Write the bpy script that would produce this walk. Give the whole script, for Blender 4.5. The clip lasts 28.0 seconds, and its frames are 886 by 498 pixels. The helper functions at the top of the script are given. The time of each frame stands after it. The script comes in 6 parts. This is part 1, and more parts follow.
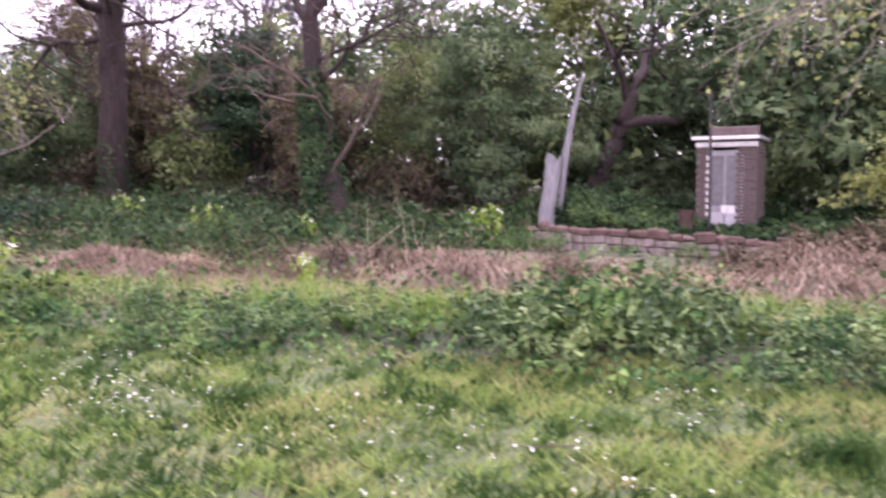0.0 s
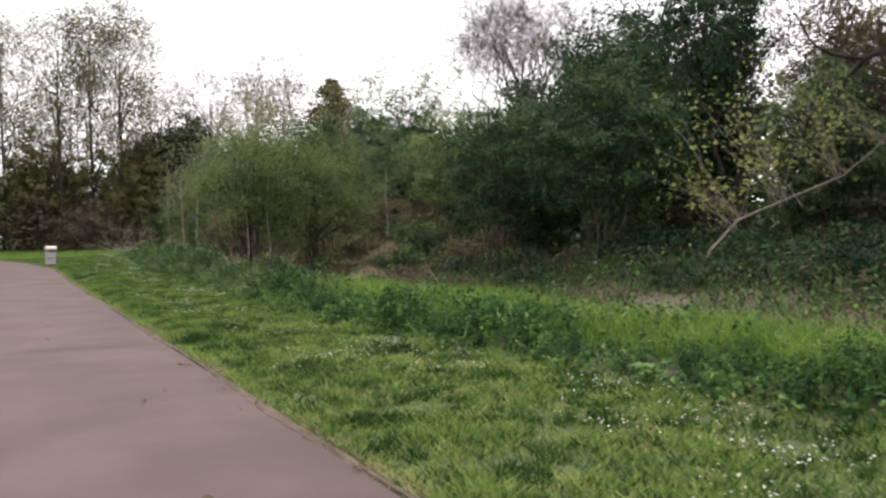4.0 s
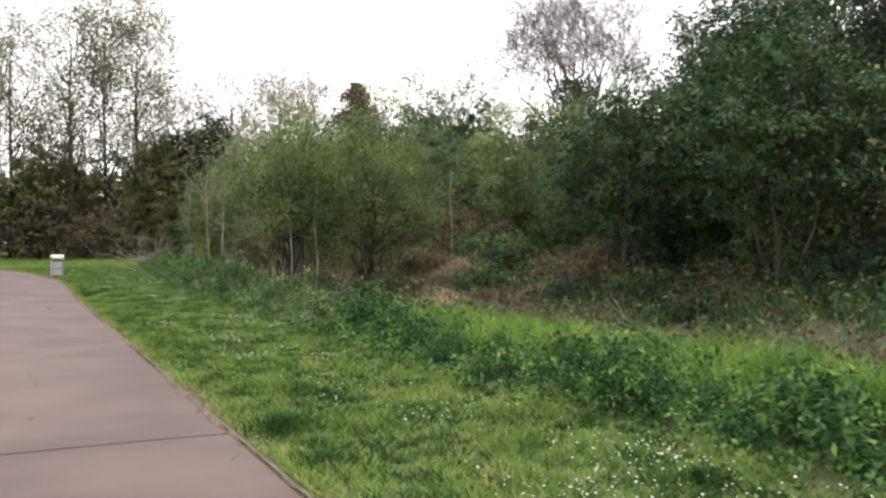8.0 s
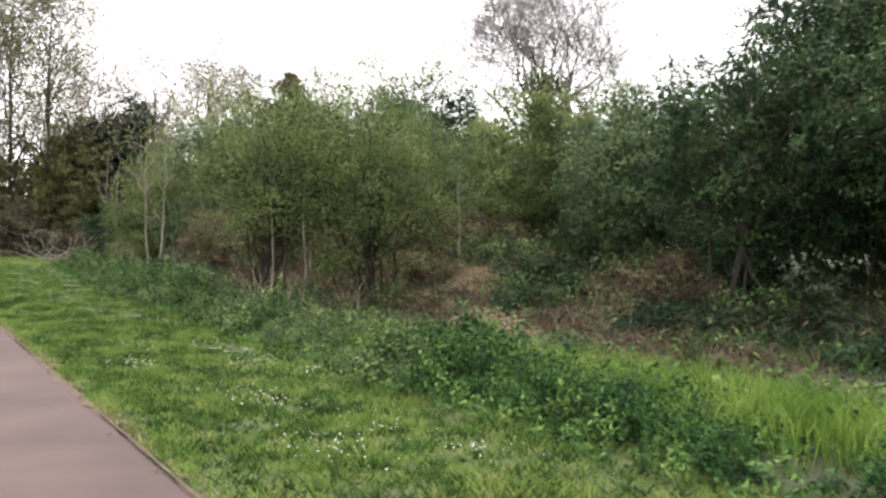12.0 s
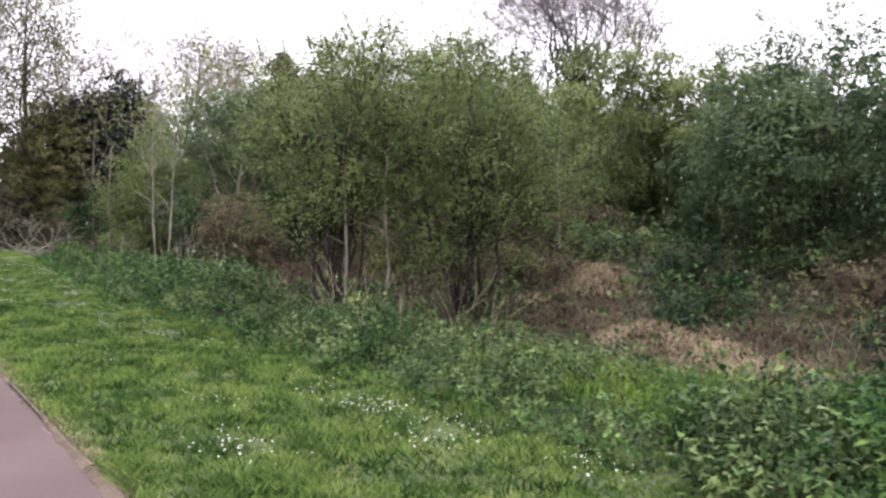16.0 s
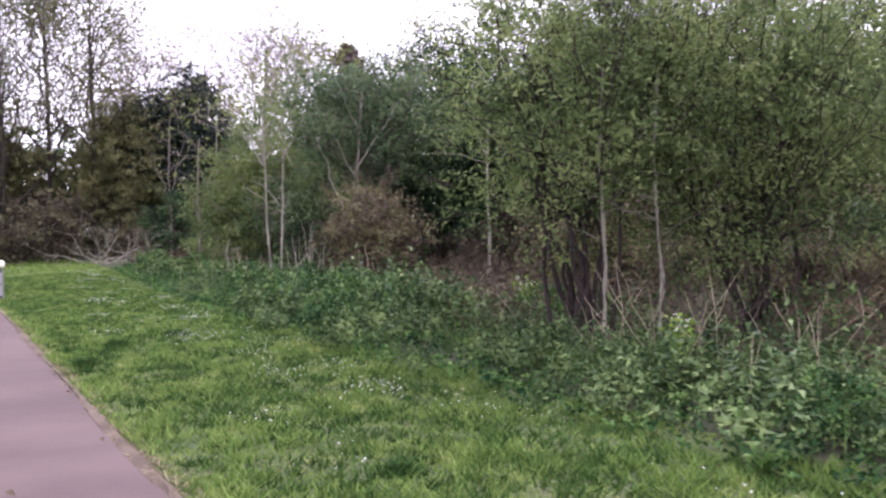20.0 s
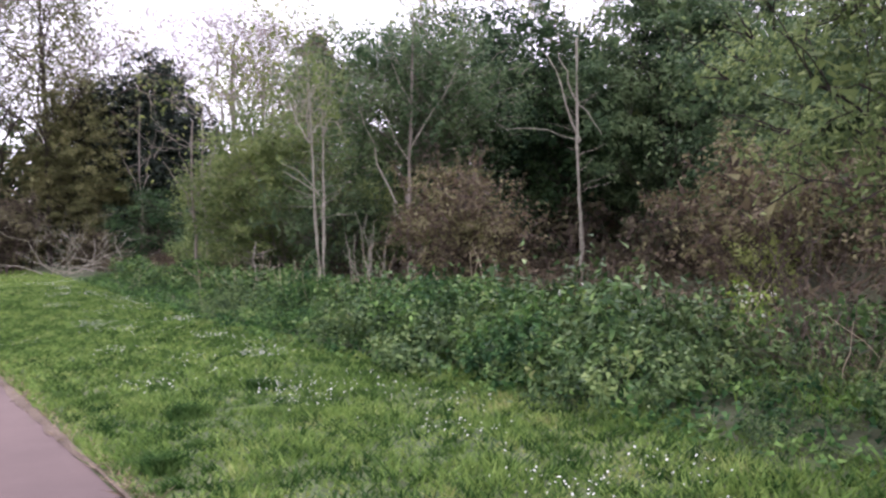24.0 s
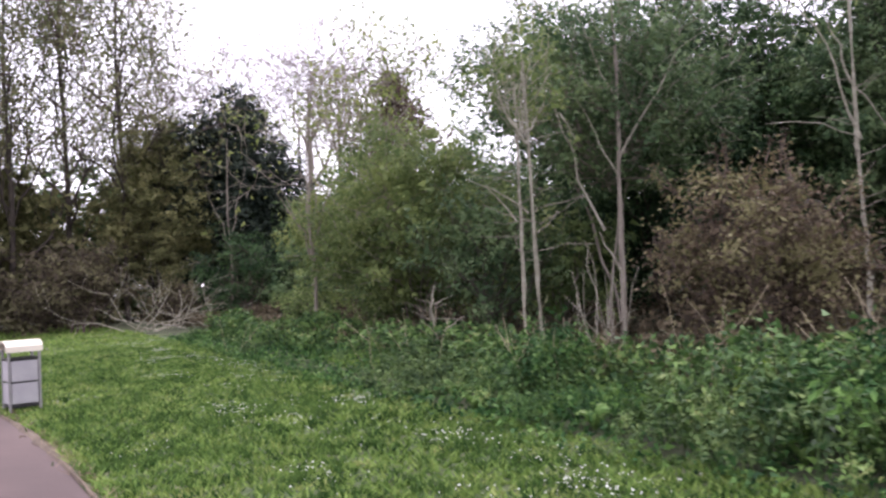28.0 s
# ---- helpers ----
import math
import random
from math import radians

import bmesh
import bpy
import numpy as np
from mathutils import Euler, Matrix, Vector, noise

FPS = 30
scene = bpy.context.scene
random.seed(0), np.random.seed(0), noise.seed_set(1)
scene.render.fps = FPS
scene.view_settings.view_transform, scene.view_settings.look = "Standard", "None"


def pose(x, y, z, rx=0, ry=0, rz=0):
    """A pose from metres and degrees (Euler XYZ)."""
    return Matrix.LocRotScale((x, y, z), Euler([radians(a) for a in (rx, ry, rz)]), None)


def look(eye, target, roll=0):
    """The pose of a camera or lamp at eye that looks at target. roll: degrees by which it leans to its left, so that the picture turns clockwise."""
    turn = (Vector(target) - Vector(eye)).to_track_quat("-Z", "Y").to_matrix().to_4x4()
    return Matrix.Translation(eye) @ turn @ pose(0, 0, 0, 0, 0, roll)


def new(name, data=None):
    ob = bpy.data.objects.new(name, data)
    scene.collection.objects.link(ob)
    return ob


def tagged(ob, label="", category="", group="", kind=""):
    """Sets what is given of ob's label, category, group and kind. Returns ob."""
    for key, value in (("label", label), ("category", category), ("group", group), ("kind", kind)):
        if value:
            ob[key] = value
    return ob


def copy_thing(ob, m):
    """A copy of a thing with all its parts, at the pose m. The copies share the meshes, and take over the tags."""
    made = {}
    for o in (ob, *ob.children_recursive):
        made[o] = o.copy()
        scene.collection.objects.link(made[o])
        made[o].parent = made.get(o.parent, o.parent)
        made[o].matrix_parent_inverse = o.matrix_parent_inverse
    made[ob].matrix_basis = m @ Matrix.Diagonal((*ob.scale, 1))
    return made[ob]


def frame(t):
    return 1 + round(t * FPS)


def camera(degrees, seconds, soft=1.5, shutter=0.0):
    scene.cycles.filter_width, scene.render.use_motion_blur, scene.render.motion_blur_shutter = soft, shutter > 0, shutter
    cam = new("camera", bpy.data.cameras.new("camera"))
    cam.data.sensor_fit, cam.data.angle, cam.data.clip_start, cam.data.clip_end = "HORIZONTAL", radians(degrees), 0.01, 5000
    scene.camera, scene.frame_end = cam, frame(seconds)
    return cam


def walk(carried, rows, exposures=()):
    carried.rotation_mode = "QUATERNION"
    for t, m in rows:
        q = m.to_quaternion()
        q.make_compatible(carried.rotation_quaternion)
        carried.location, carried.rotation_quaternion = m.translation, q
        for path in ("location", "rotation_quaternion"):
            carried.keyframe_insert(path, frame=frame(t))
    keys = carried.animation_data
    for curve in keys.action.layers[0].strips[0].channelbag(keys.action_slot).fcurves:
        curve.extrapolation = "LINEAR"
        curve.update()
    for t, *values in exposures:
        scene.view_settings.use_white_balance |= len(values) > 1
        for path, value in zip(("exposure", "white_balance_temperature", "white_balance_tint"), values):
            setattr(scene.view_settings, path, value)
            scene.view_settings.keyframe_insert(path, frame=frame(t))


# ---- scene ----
cam = camera(55.6, 28.0, soft=2.5, shutter=0.3)
METRES, EYE, TILT, LEAN, TURN = 37.0, 1.5, 3.09, 4.0, -69.875
ROWS = [
    (0.0, 0.0, 0.0, 0.0, 0.49, -6.94, -4.05),
    (0.5, -0.0152, 0.0057, -0.0005, 6.79, -5.37, -2.6),
    (1.0, -0.0312, 0.0124, -0.0021, 11.92, -4.73, -0.61),
    (1.5, -0.0474, 0.0183, -0.0035, 20.17, -5.32, 0.99),
    (2.0, -0.0642, 0.0246, -0.0048, 27.48, -4.85, 3.4),
    (2.5, -0.081, 0.0323, -0.0062, 33.08, -3.55, 2.69),
    (3.0, -0.0974, 0.039, -0.0081, 36.31, -4.44, 0.92),
    (3.5, -0.1145, 0.0482, -0.01, 39.36, -6.09, -0.29),
    (4.0, -0.1292, 0.0534, -0.0114, 42.21, -6.02, -0.36),
    (4.5, -0.1438, 0.0599, -0.0127, 42.89, -6.18, 0.33),
    (6.5, -0.207, 0.0915, -0.0185, 40.64, -5.62, -1.61),
    (7.0, -0.2256, 0.0994, -0.0203, 42.74, -5.4, -1.6),
    (7.5, -0.2432, 0.1068, -0.0219, 42.75, -5.6, -1.31),
    (8.0, -0.2608, 0.1135, -0.023, 42.91, -5.16, -1.2),
    (8.5, -0.2786, 0.1198, -0.0246, 42.51, -5.33, -1.34),
    (9.0, -0.2959, 0.1262, -0.0261, 41.25, -5.23, -2.16),
    (9.5, -0.3122, 0.1318, -0.0274, 39.15, -5.08, -2.94),
    (10.0, -0.3312, 0.1387, -0.0287, 39.21, -5.31, -2.87),
    (10.5, -0.348, 0.1437, -0.0304, 38.85, -6.03, -2.18),
    (11.0, -0.3649, 0.1507, -0.0314, 38.65, -4.99, -2.84),
    (11.5, -0.3823, 0.1579, -0.0335, 37.21, -4.65, -2.95),
    (12.0, -0.3987, 0.1643, -0.0348, 37.14, -4.73, -2.87),
    (12.5, -0.4162, 0.171, -0.0361, 36.96, -4.46, -2.43),
    (13.0, -0.433, 0.1768, -0.0374, 38.27, -4.26, -1.01),
    (13.5, -0.4508, 0.1829, -0.0393, 38.93, -5.17, -0.03),
    (15.5, -0.5133, 0.2136, -0.0463, 36.04, -5.14, -2.54),
    (16.0, -0.5288, 0.2214, -0.0481, 35.51, -5.27, -2.91),
    (16.5, -0.5454, 0.2284, -0.0498, 34.85, -4.99, -2.8),
    (17.0, -0.5602, 0.2331, -0.0514, 35.03, -5.74, -1.79),
    (17.5, -0.579, 0.2388, -0.0529, 36.8, -5.61, -1.8),
    (18.0, -0.5955, 0.2437, -0.0545, 38.42, -6.23, -1.18),
    (18.5, -0.6122, 0.249, -0.056, 39.59, -7.02, -2.34),
    (19.0, -0.628, 0.2554, -0.0573, 38.64, -6.99, -1.81),
    (19.5, -0.6447, 0.2628, -0.0587, 39.13, -5.58, -1.59),
    (20.0, -0.6607, 0.2701, -0.0602, 38.58, -5.69, -0.48),
    (20.5, -0.677, 0.2781, -0.0616, 37.44, -5.61, -1.12),
    (21.0, -0.6926, 0.2836, -0.0629, 36.93, -4.91, -0.64),
    (21.5, -0.7084, 0.2893, -0.0642, 40.25, -4.15, 0.93),
    (23.5, -0.7772, 0.31, -0.0713, 38.68, -5.06, 1.79),
    (24.0, -0.7938, 0.3174, -0.0731, 34.86, -5.54, 0.12),
    (24.5, -0.8091, 0.3269, -0.0742, 32.55, -5.53, -0.81),
    (25.0, -0.8245, 0.3337, -0.0755, 32.56, -3.63, -0.04),
    (25.5, -0.8395, 0.3404, -0.0767, 33.29, -2.5, 0.8),
    (26.0, -0.8567, 0.3459, -0.0779, 34.07, -2.44, 0.08),
    (26.5, -0.8718, 0.3505, -0.0793, 34.69, -2.53, 0.51),
    (27.0, -0.8892, 0.3572, -0.0804, 35.44, -1.91, 1.09),
    (27.5, -0.905, 0.3636, -0.0822, 36.12, -2.49, 2.27),
    (28.0, -0.9219, 0.3706, -0.0838, 38.26, -2.41, 1.93),
]
walk(cam, [(t, pose(0, 0, EYE, TILT, LEAN, TURN) @ pose(METRES * x, METRES * y, METRES * z, 90 + pitch, roll, yaw)) for t, x, y, z, yaw, pitch, roll in ROWS],
     [(0, 1.88, 6300, 45), (0.6, 1.72, 6320, 42), (1.2, 1.4, 6400, 34), (2, 1.2, 6560, 23), (3, 0.62, 6750, 15), (4, 0.78, 6830, 12), (7, 1.1, 6870, 10), (9, 1.12, 6950, 8), (11, 1.28, 6930, 9), (13, 1.2, 6850, 12), (16, 1.24, 6480, 18), (18, 1.33, 6250, 23), (21, 1.35, 6080, 31), (24, 1.29, 6180, 26), (25, 1.64, 6120, 29), (26, 1.38, 6180, 26), (28, 1.18, 6280, 23)])

# ---- world and light: a bright overcast sky ----
world = bpy.data.worlds.new("overcast")
scene.world = world
world.use_nodes = True
wn, wl = world.node_tree.nodes, world.node_tree.links
sky = wn.new("ShaderNodeTexSky")
sky.sky_type = 'NISHITA'
sky.sun_disc = False
sky.sun_elevation, sky.sun_rotation = radians(62), radians(66)
sky.air_density, sky.dust_density, sky.ozone_density = 1.0, 2.0, 1.0
cloud = wn.new("ShaderNodeMix")
cloud.data_type = 'RGBA'
cloud.inputs[0].default_value = 0.85
cloud.inputs[7].default_value = (8.2, 8.05, 8.3, 1)
wl.new(sky.outputs[0], cloud.inputs[6])
wl.new(cloud.outputs[2], wn["Background"].inputs[0])
wn["Background"].inputs[1].default_value = 0.13
sun_data = bpy.data.lights.new("sun", 'SUN')
sun_data.energy, sun_data.angle, sun_data.color = 1.45, radians(22), (1.0, 0.97, 0.93)
sun = new("sun", sun_data)
sun.matrix_world = look((10, 4.5, 20), (0, 0, 0))


# ---- materials ----
def material(name):
    m = bpy.data.materials.new(name)
    m.use_nodes = True
    return m, m.node_tree.nodes, m.node_tree.links


def ramp_node(nodes, stops):
    r = nodes.new("ShaderNodeValToRGB")
    e = r.color_ramp.elements
    while len(e) < len(stops):
        e.new(0.5)
    for k, (p, c) in enumerate(stops):
        e[k].position, e[k].color = p, (*c, 1)
    return r


def surface(name, stops, scale=4.0, fine=60.0, rough=0.85, bump=0.3, stretch=(1, 1, 1), dist=0.02):
    """Two scales of noise through a ramp, with relief."""
    m, n, l = material(name)
    b = n["Principled BSDF"]
    tc = n.new("ShaderNodeTexCoord")
    mp = n.new("ShaderNodeMapping")
    mp.inputs["Scale"].default_value = stretch
    l.new(tc.outputs["Object"], mp.inputs[0])
    big, small = n.new("ShaderNodeTexNoise"), n.new("ShaderNodeTexNoise")
    for t, s, d in ((big, scale, 4), (small, fine, 3)):
        t.inputs["Scale"].default_value, t.inputs["Detail"].default_value = s, d
        l.new(mp.outputs[0], t.inputs["Vector"])
    mix = n.new("ShaderNodeMix")
    mix.inputs[0].default_value = 0.4
    l.new(big.outputs[0], mix.inputs[2])
    l.new(small.outputs[0], mix.inputs[3])
    r = ramp_node(n, stops)
    l.new(mix.outputs[0], r.inputs[0])
    l.new(r.outputs[0], b.inputs["Base Color"])
    b.inputs["Roughness"].default_value = rough
    bp = n.new("ShaderNodeBump")
    bp.inputs["Strength"].default_value, bp.inputs["Distance"].default_value = bump, dist
    l.new(mix.outputs[0], bp.inputs["Height"])
    l.new(bp.outputs[0], b.inputs["Normal"])
    return m


def foliage(name, stops, patch=0.6, through_light=0.35, rough=0.65, spec=0.06, patchy=0.62):
    """Leaves: each its own shade, in patches, with light shining through."""
    m, n, l = material(name)
    b = n["Principled BSDF"]
    geo = n.new("ShaderNodeNewGeometry")
    tc = n.new("ShaderNodeTexCoord")
    t = n.new("ShaderNodeTexNoise")
    t.inputs["Scale"].default_value, t.inputs["Detail"].default_value = patch * 1.8, 4
    l.new(tc.outputs["Object"], t.inputs["Vector"])
    wide = n.new("ShaderNodeMapRange")
    wide.inputs[1].default_value, wide.inputs[2].default_value = 0.32, 0.68
    l.new(t.outputs[0], wide.inputs[0])
    mix = n.new("ShaderNodeMix")
    mix.inputs[0].default_value = patchy
    l.new(geo.outputs["Random Per Island"], mix.inputs[2])
    l.new(wide.outputs[0], mix.inputs[3])
    r = ramp_node(n, stops)
    l.new(mix.outputs[0], r.inputs[0])
    l.new(r.outputs[0], b.inputs["Base Color"])
    b.inputs["Roughness"].default_value = rough
    b.inputs["Specular IOR Level"].default_value = spec
    tr = n.new("ShaderNodeBsdfTranslucent")
    l.new(r.outputs[0], tr.inputs[0])
    ms = n.new("ShaderNodeMixShader")
    ms.inputs[0].default_value = through_light
    l.new(b.outputs[0], ms.inputs[1])
    l.new(tr.outputs[0], ms.inputs[2])
    l.new(ms.outputs[0], n["Material Output"].inputs[0])
    return m


LAWN_SOIL = surface("lawn_soil", [(0.3, (0.028, 0.048, 0.015)), (0.48, (0.05, 0.075, 0.024)), (0.64, (0.08, 0.09, 0.036)), (0.78, (0.14, 0.11, 0.07))], 1.3, 30, 0.95, 0.5)
LITTER = surface("leaf_litter", [(0.3, (0.045, 0.038, 0.026)), (0.5, (0.098, 0.084, 0.055)), (0.65, (0.165, 0.138, 0.092)), (0.8, (0.23, 0.19, 0.13))], 0.8, 22, 0.95, 0.8, dist=0.05)
BARE = surface("bare_earth", [(0.3, (0.184, 0.1425, 0.09)), (0.5, (0.2668, 0.209, 0.135)), (0.7, (0.3496, 0.285, 0.1845))], 2.0, 40, 0.95, 0.6, dist=0.04)
WOODFLOOR_AND_SHADE = surface("wood_floor_and_shade", [(0.3, (0.02, 0.025, 0.013)), (0.55, (0.045, 0.055, 0.022)), (0.75, (0.1, 0.08, 0.05))], 0.9, 20, 0.95, 0.8, dist=0.05)
TARMAC = surface("tarmac", [(0.4, (0.07092, 0.04806, 0.04707)), (0.5, (0.09207, 0.06201, 0.05976)), (0.6, (0.1132, 0.07731, 0.07398))], 0.7, 160, 0.9, 0.25, dist=0.006)
EDGING = surface("edging", [(0.3, (0.0434, 0.03, 0.021)), (0.5, (0.0992, 0.072, 0.051)), (0.7, (0.155, 0.12, 0.09))], 3, 40, 0.95, 0.6)
OAK_BARK = surface("oak_bark", [(0.3, (0.01312, 0.00936, 0.0088)), (0.52, (0.03444, 0.0234, 0.0216)), (0.7, (0.0656, 0.04446, 0.04))], 3, 18, 0.95, 1.0, (4, 4, 0.7), 0.04)
DARK_BARK = surface("dark_bark", [(0.3, (0.025, 0.02, 0.017)), (0.55, (0.06, 0.048, 0.04)), (0.75, (0.12, 0.095, 0.075))], 4, 25, 0.95, 0.8, (3, 3, 0.8))
GREY_BARK = surface("grey_bark", [(0.3, (0.12, 0.1, 0.085)), (0.55, (0.22, 0.19, 0.16)), (0.75, (0.34, 0.3, 0.26))], 4, 25, 0.9, 0.5, (3, 3, 0.8))
PALE_BARK = surface("pale_bark", [(0.3, (0.15, 0.135, 0.1)), (0.5, (0.27, 0.25, 0.2)), (0.7, (0.38, 0.36, 0.3))], 5, 30, 0.8, 0.4, (1, 1, 2.5))
DEAD_WOOD = surface("dead_wood", [(0.3, (0.104, 0.1, 0.1066)), (0.5, (0.2, 0.196, 0.205)), (0.7, (0.304, 0.296, 0.3075))], 6, 40, 0.9, 0.6, (5, 5, 0.5))
TWIG_BROWN = surface("brown_twigs", [(0.3, (0.05, 0.034, 0.03)), (0.6, (0.11, 0.08, 0.066))], 3, 20, 0.9, 0.2)
MAUVE_TWIG = surface("mauve_twigs", [(0.3, (0.085, 0.07, 0.075)), (0.6, (0.16, 0.135, 0.145))], 3, 20, 0.9, 0.2)
STALK = surface("dry_stalk", [(0.3, (0.246, 0.2, 0.128)), (0.6, (0.3936, 0.336, 0.24))], 6, 30, 0.9, 0.2)

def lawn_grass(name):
    """Mown grass: tufts of a hand's breadth, paler worn patches, paler at the start and darker green further along."""
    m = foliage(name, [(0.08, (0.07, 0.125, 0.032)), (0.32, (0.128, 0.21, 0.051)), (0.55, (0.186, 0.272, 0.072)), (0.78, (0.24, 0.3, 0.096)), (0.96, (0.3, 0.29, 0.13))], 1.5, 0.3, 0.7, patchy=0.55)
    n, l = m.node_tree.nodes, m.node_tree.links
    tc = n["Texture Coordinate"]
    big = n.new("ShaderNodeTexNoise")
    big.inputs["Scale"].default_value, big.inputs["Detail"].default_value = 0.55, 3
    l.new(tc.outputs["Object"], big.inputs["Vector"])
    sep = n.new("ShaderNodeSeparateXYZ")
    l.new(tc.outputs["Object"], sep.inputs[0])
    # ramp factor falls along y, from +0.2 at 3 m to -0.07 at 26 m
    shift_y = n.new("ShaderNodeMapRange")
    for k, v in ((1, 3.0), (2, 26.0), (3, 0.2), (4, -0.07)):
        shift_y.inputs[k].default_value = v
    l.new(sep.outputs[1], shift_y.inputs[0])
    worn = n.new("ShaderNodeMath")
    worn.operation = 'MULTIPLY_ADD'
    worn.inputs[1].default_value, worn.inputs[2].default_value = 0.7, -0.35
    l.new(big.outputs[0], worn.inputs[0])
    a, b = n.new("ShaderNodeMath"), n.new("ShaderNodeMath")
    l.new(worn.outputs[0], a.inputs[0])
    l.new(shift_y.outputs[0], a.inputs[1])
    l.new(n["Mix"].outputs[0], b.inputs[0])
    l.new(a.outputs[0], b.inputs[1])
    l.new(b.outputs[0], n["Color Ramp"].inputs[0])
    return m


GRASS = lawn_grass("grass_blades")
TUFT = foliage("tuft_blades", [(0.25, (0.02016, 0.05314, 0.01377)), (0.5, (0.0432, 0.09225, 0.02295)), (0.75, (0.0792, 0.1365, 0.03825))], 1.2, 0.3, 0.7)
VERGE_GRASS = foliage("verge_grass", [(0.25, (0.07072, 0.1483, 0.02839)), (0.5, (0.1372, 0.2472, 0.04489)), (0.75, (0.2398, 0.3358, 0.07969))], 0.8, 0.35, 0.55)
STRAW = foliage("dead_grass", [(0.25, (0.1232, 0.093, 0.0634)), (0.45, (0.264, 0.2046, 0.1408)), (0.62, (0.396, 0.3208, 0.2288)), (0.82, (0.2464, 0.2604, 0.1056))], 0.7, 0.25, 0.8, 0.1)
BRACKEN = foliage("dead_bracken", [(0.25, (0.04536, 0.0356, 0.0247)), (0.5, (0.1058, 0.08359, 0.05645)), (0.75, (0.1814, 0.1509, 0.1023))], 0.9, 0.2, 0.85, 0.1)
NETTLE = foliage("nettle_leaves", [(0.25, (0.0145, 0.044, 0.017)), (0.5, (0.043, 0.103, 0.0325)), (0.7, (0.1037, 0.1935, 0.05105)), (0.85, (0.1763, 0.2849, 0.08345))], 1.6, 0.12, 0.5)
BRAMBLE = foliage("bramble_leaves", [(0.25, (0.0253, 0.0552, 0.022)), (0.5, (0.0633, 0.1207, 0.0396)), (0.72, (0.138, 0.2242, 0.0682)), (0.88, (0.1955, 0.23, 0.088))], 1.6, 0.12, 0.45)
DOCK = foliage("dock_leaves", [(0.3, (0.075, 0.15, 0.0375)), (0.6, (0.15, 0.24, 0.075)), (0.8, (0.225, 0.285, 0.15))], 3, 0.35, 0.4)
MUSTARD = foliage("garlic_mustard_leaves", [(0.3, (0.13, 0.22, 0.035)), (0.6, (0.24, 0.34, 0.07)), (0.8, (0.34, 0.42, 0.12))], 3, 0.4, 0.5)
IVY = foliage("ivy_leaves", [(0.25, (0.01622, 0.03698, 0.01749)), (0.5, (0.03629, 0.07203, 0.02903)), (0.75, (0.07046, 0.1186, 0.04692))], 0.7, 0.2, 0.6, 0.08)
WILLOW = foliage("willow_leaves", [(0.25, (0.06504, 0.09837, 0.04061)), (0.5, (0.1416, 0.1924, 0.07267)), (0.75, (0.2623, 0.3207, 0.1282))], 0.5, 0.4, 0.55)
WILLOW_YELLOW = foliage("young_willow_leaves", [(0.25, (0.0991, 0.132, 0.0435)), (0.5, (0.172, 0.209, 0.0648)), (0.75, (0.268, 0.3, 0.107))], 0.5, 0.4, 0.55)
HAWTHORN = foliage("hawthorn_leaves", [(0.25, (0.04389, 0.07929, 0.04023)), (0.5, (0.08777, 0.1407, 0.06658)), (0.75, (0.1662, 0.2276, 0.1082))], 0.5, 0.3, 0.5)
DARK_LEAF = foliage("evergreen_leaves", [(0.25, (0.01494, 0.03214, 0.01873)), (0.5, (0.02917, 0.05869, 0.02956)), (0.75, (0.06415, 0.1102, 0.05278))], 0.5, 0.15, 0.6, 0.07)
OLIVE = foliage("olive_leaves", [(0.25, (0.09001, 0.09625, 0.04372)), (0.5, (0.1702, 0.1733, 0.07703)), (0.75, (0.2803, 0.2695, 0.1291))], 0.5, 0.35, 0.55)
YELLOW_LEAF = foliage("yellow_leaves", [(0.25, (0.1346, 0.162, 0.04394)), (0.5, (0.2319, 0.27, 0.08797)), (0.75, (0.3366, 0.378, 0.1466))], 0.6, 0.45, 0.55)
ALDER_LEAF = foliage("alder_leaves", [(0.25, (0.09, 0.107, 0.0508)), (0.5, (0.149, 0.166, 0.0793)), (0.75, (0.215, 0.198, 0.119))], 0.4, 0.45, 0.55)
RUST_LEAF = foliage("rust_leaves", [(0.25, (0.05485, 0.04376, 0.03398)), (0.45, (0.1371, 0.1031, 0.07363)), (0.62, (0.1714, 0.1609, 0.08213)), (0.85, (0.2331, 0.2187, 0.1133))], 0.8, 0.3, 0.6)
DULL_BRAMBLE = foliage("dull_bramble_leaves", [(0.15, (0.0176, 0.0374, 0.0176)), (0.42, (0.0495, 0.088, 0.0352)), (0.66, (0.121, 0.1815, 0.066)), (0.88, (0.185, 0.245, 0.09))], 1.8, 0.1, 0.45)
RUSSET = foliage("russet_dead_grass", [(0.25, (0.0984, 0.07052, 0.051)), (0.5, (0.1886, 0.1419, 0.1037)), (0.75, (0.2788, 0.2236, 0.17))], 0.9, 0.2, 0.85, 0.1)
PLUM_LEAF = foliage("plum_leaves", [(0.25, (0.07, 0.04, 0.05)), (0.5, (0.13, 0.075, 0.09)), (0.75, (0.2, 0.13, 0.14))], 0.6, 0.35, 0.6)
RED_NEEDLE = foliage("reddish_needles", [(0.25, (0.05, 0.032, 0.03)), (0.5, (0.095, 0.062, 0.056)), (0.75, (0.15, 0.11, 0.095))], 0.6, 0.2, 0.7)
BUDS = foliage("mauve_buds", [(0.25, (0.1436, 0.116, 0.1271)), (0.5, (0.221, 0.1823, 0.1989)), (0.75, (0.2983, 0.2541, 0.2652))], 0.5, 0.35, 0.7)
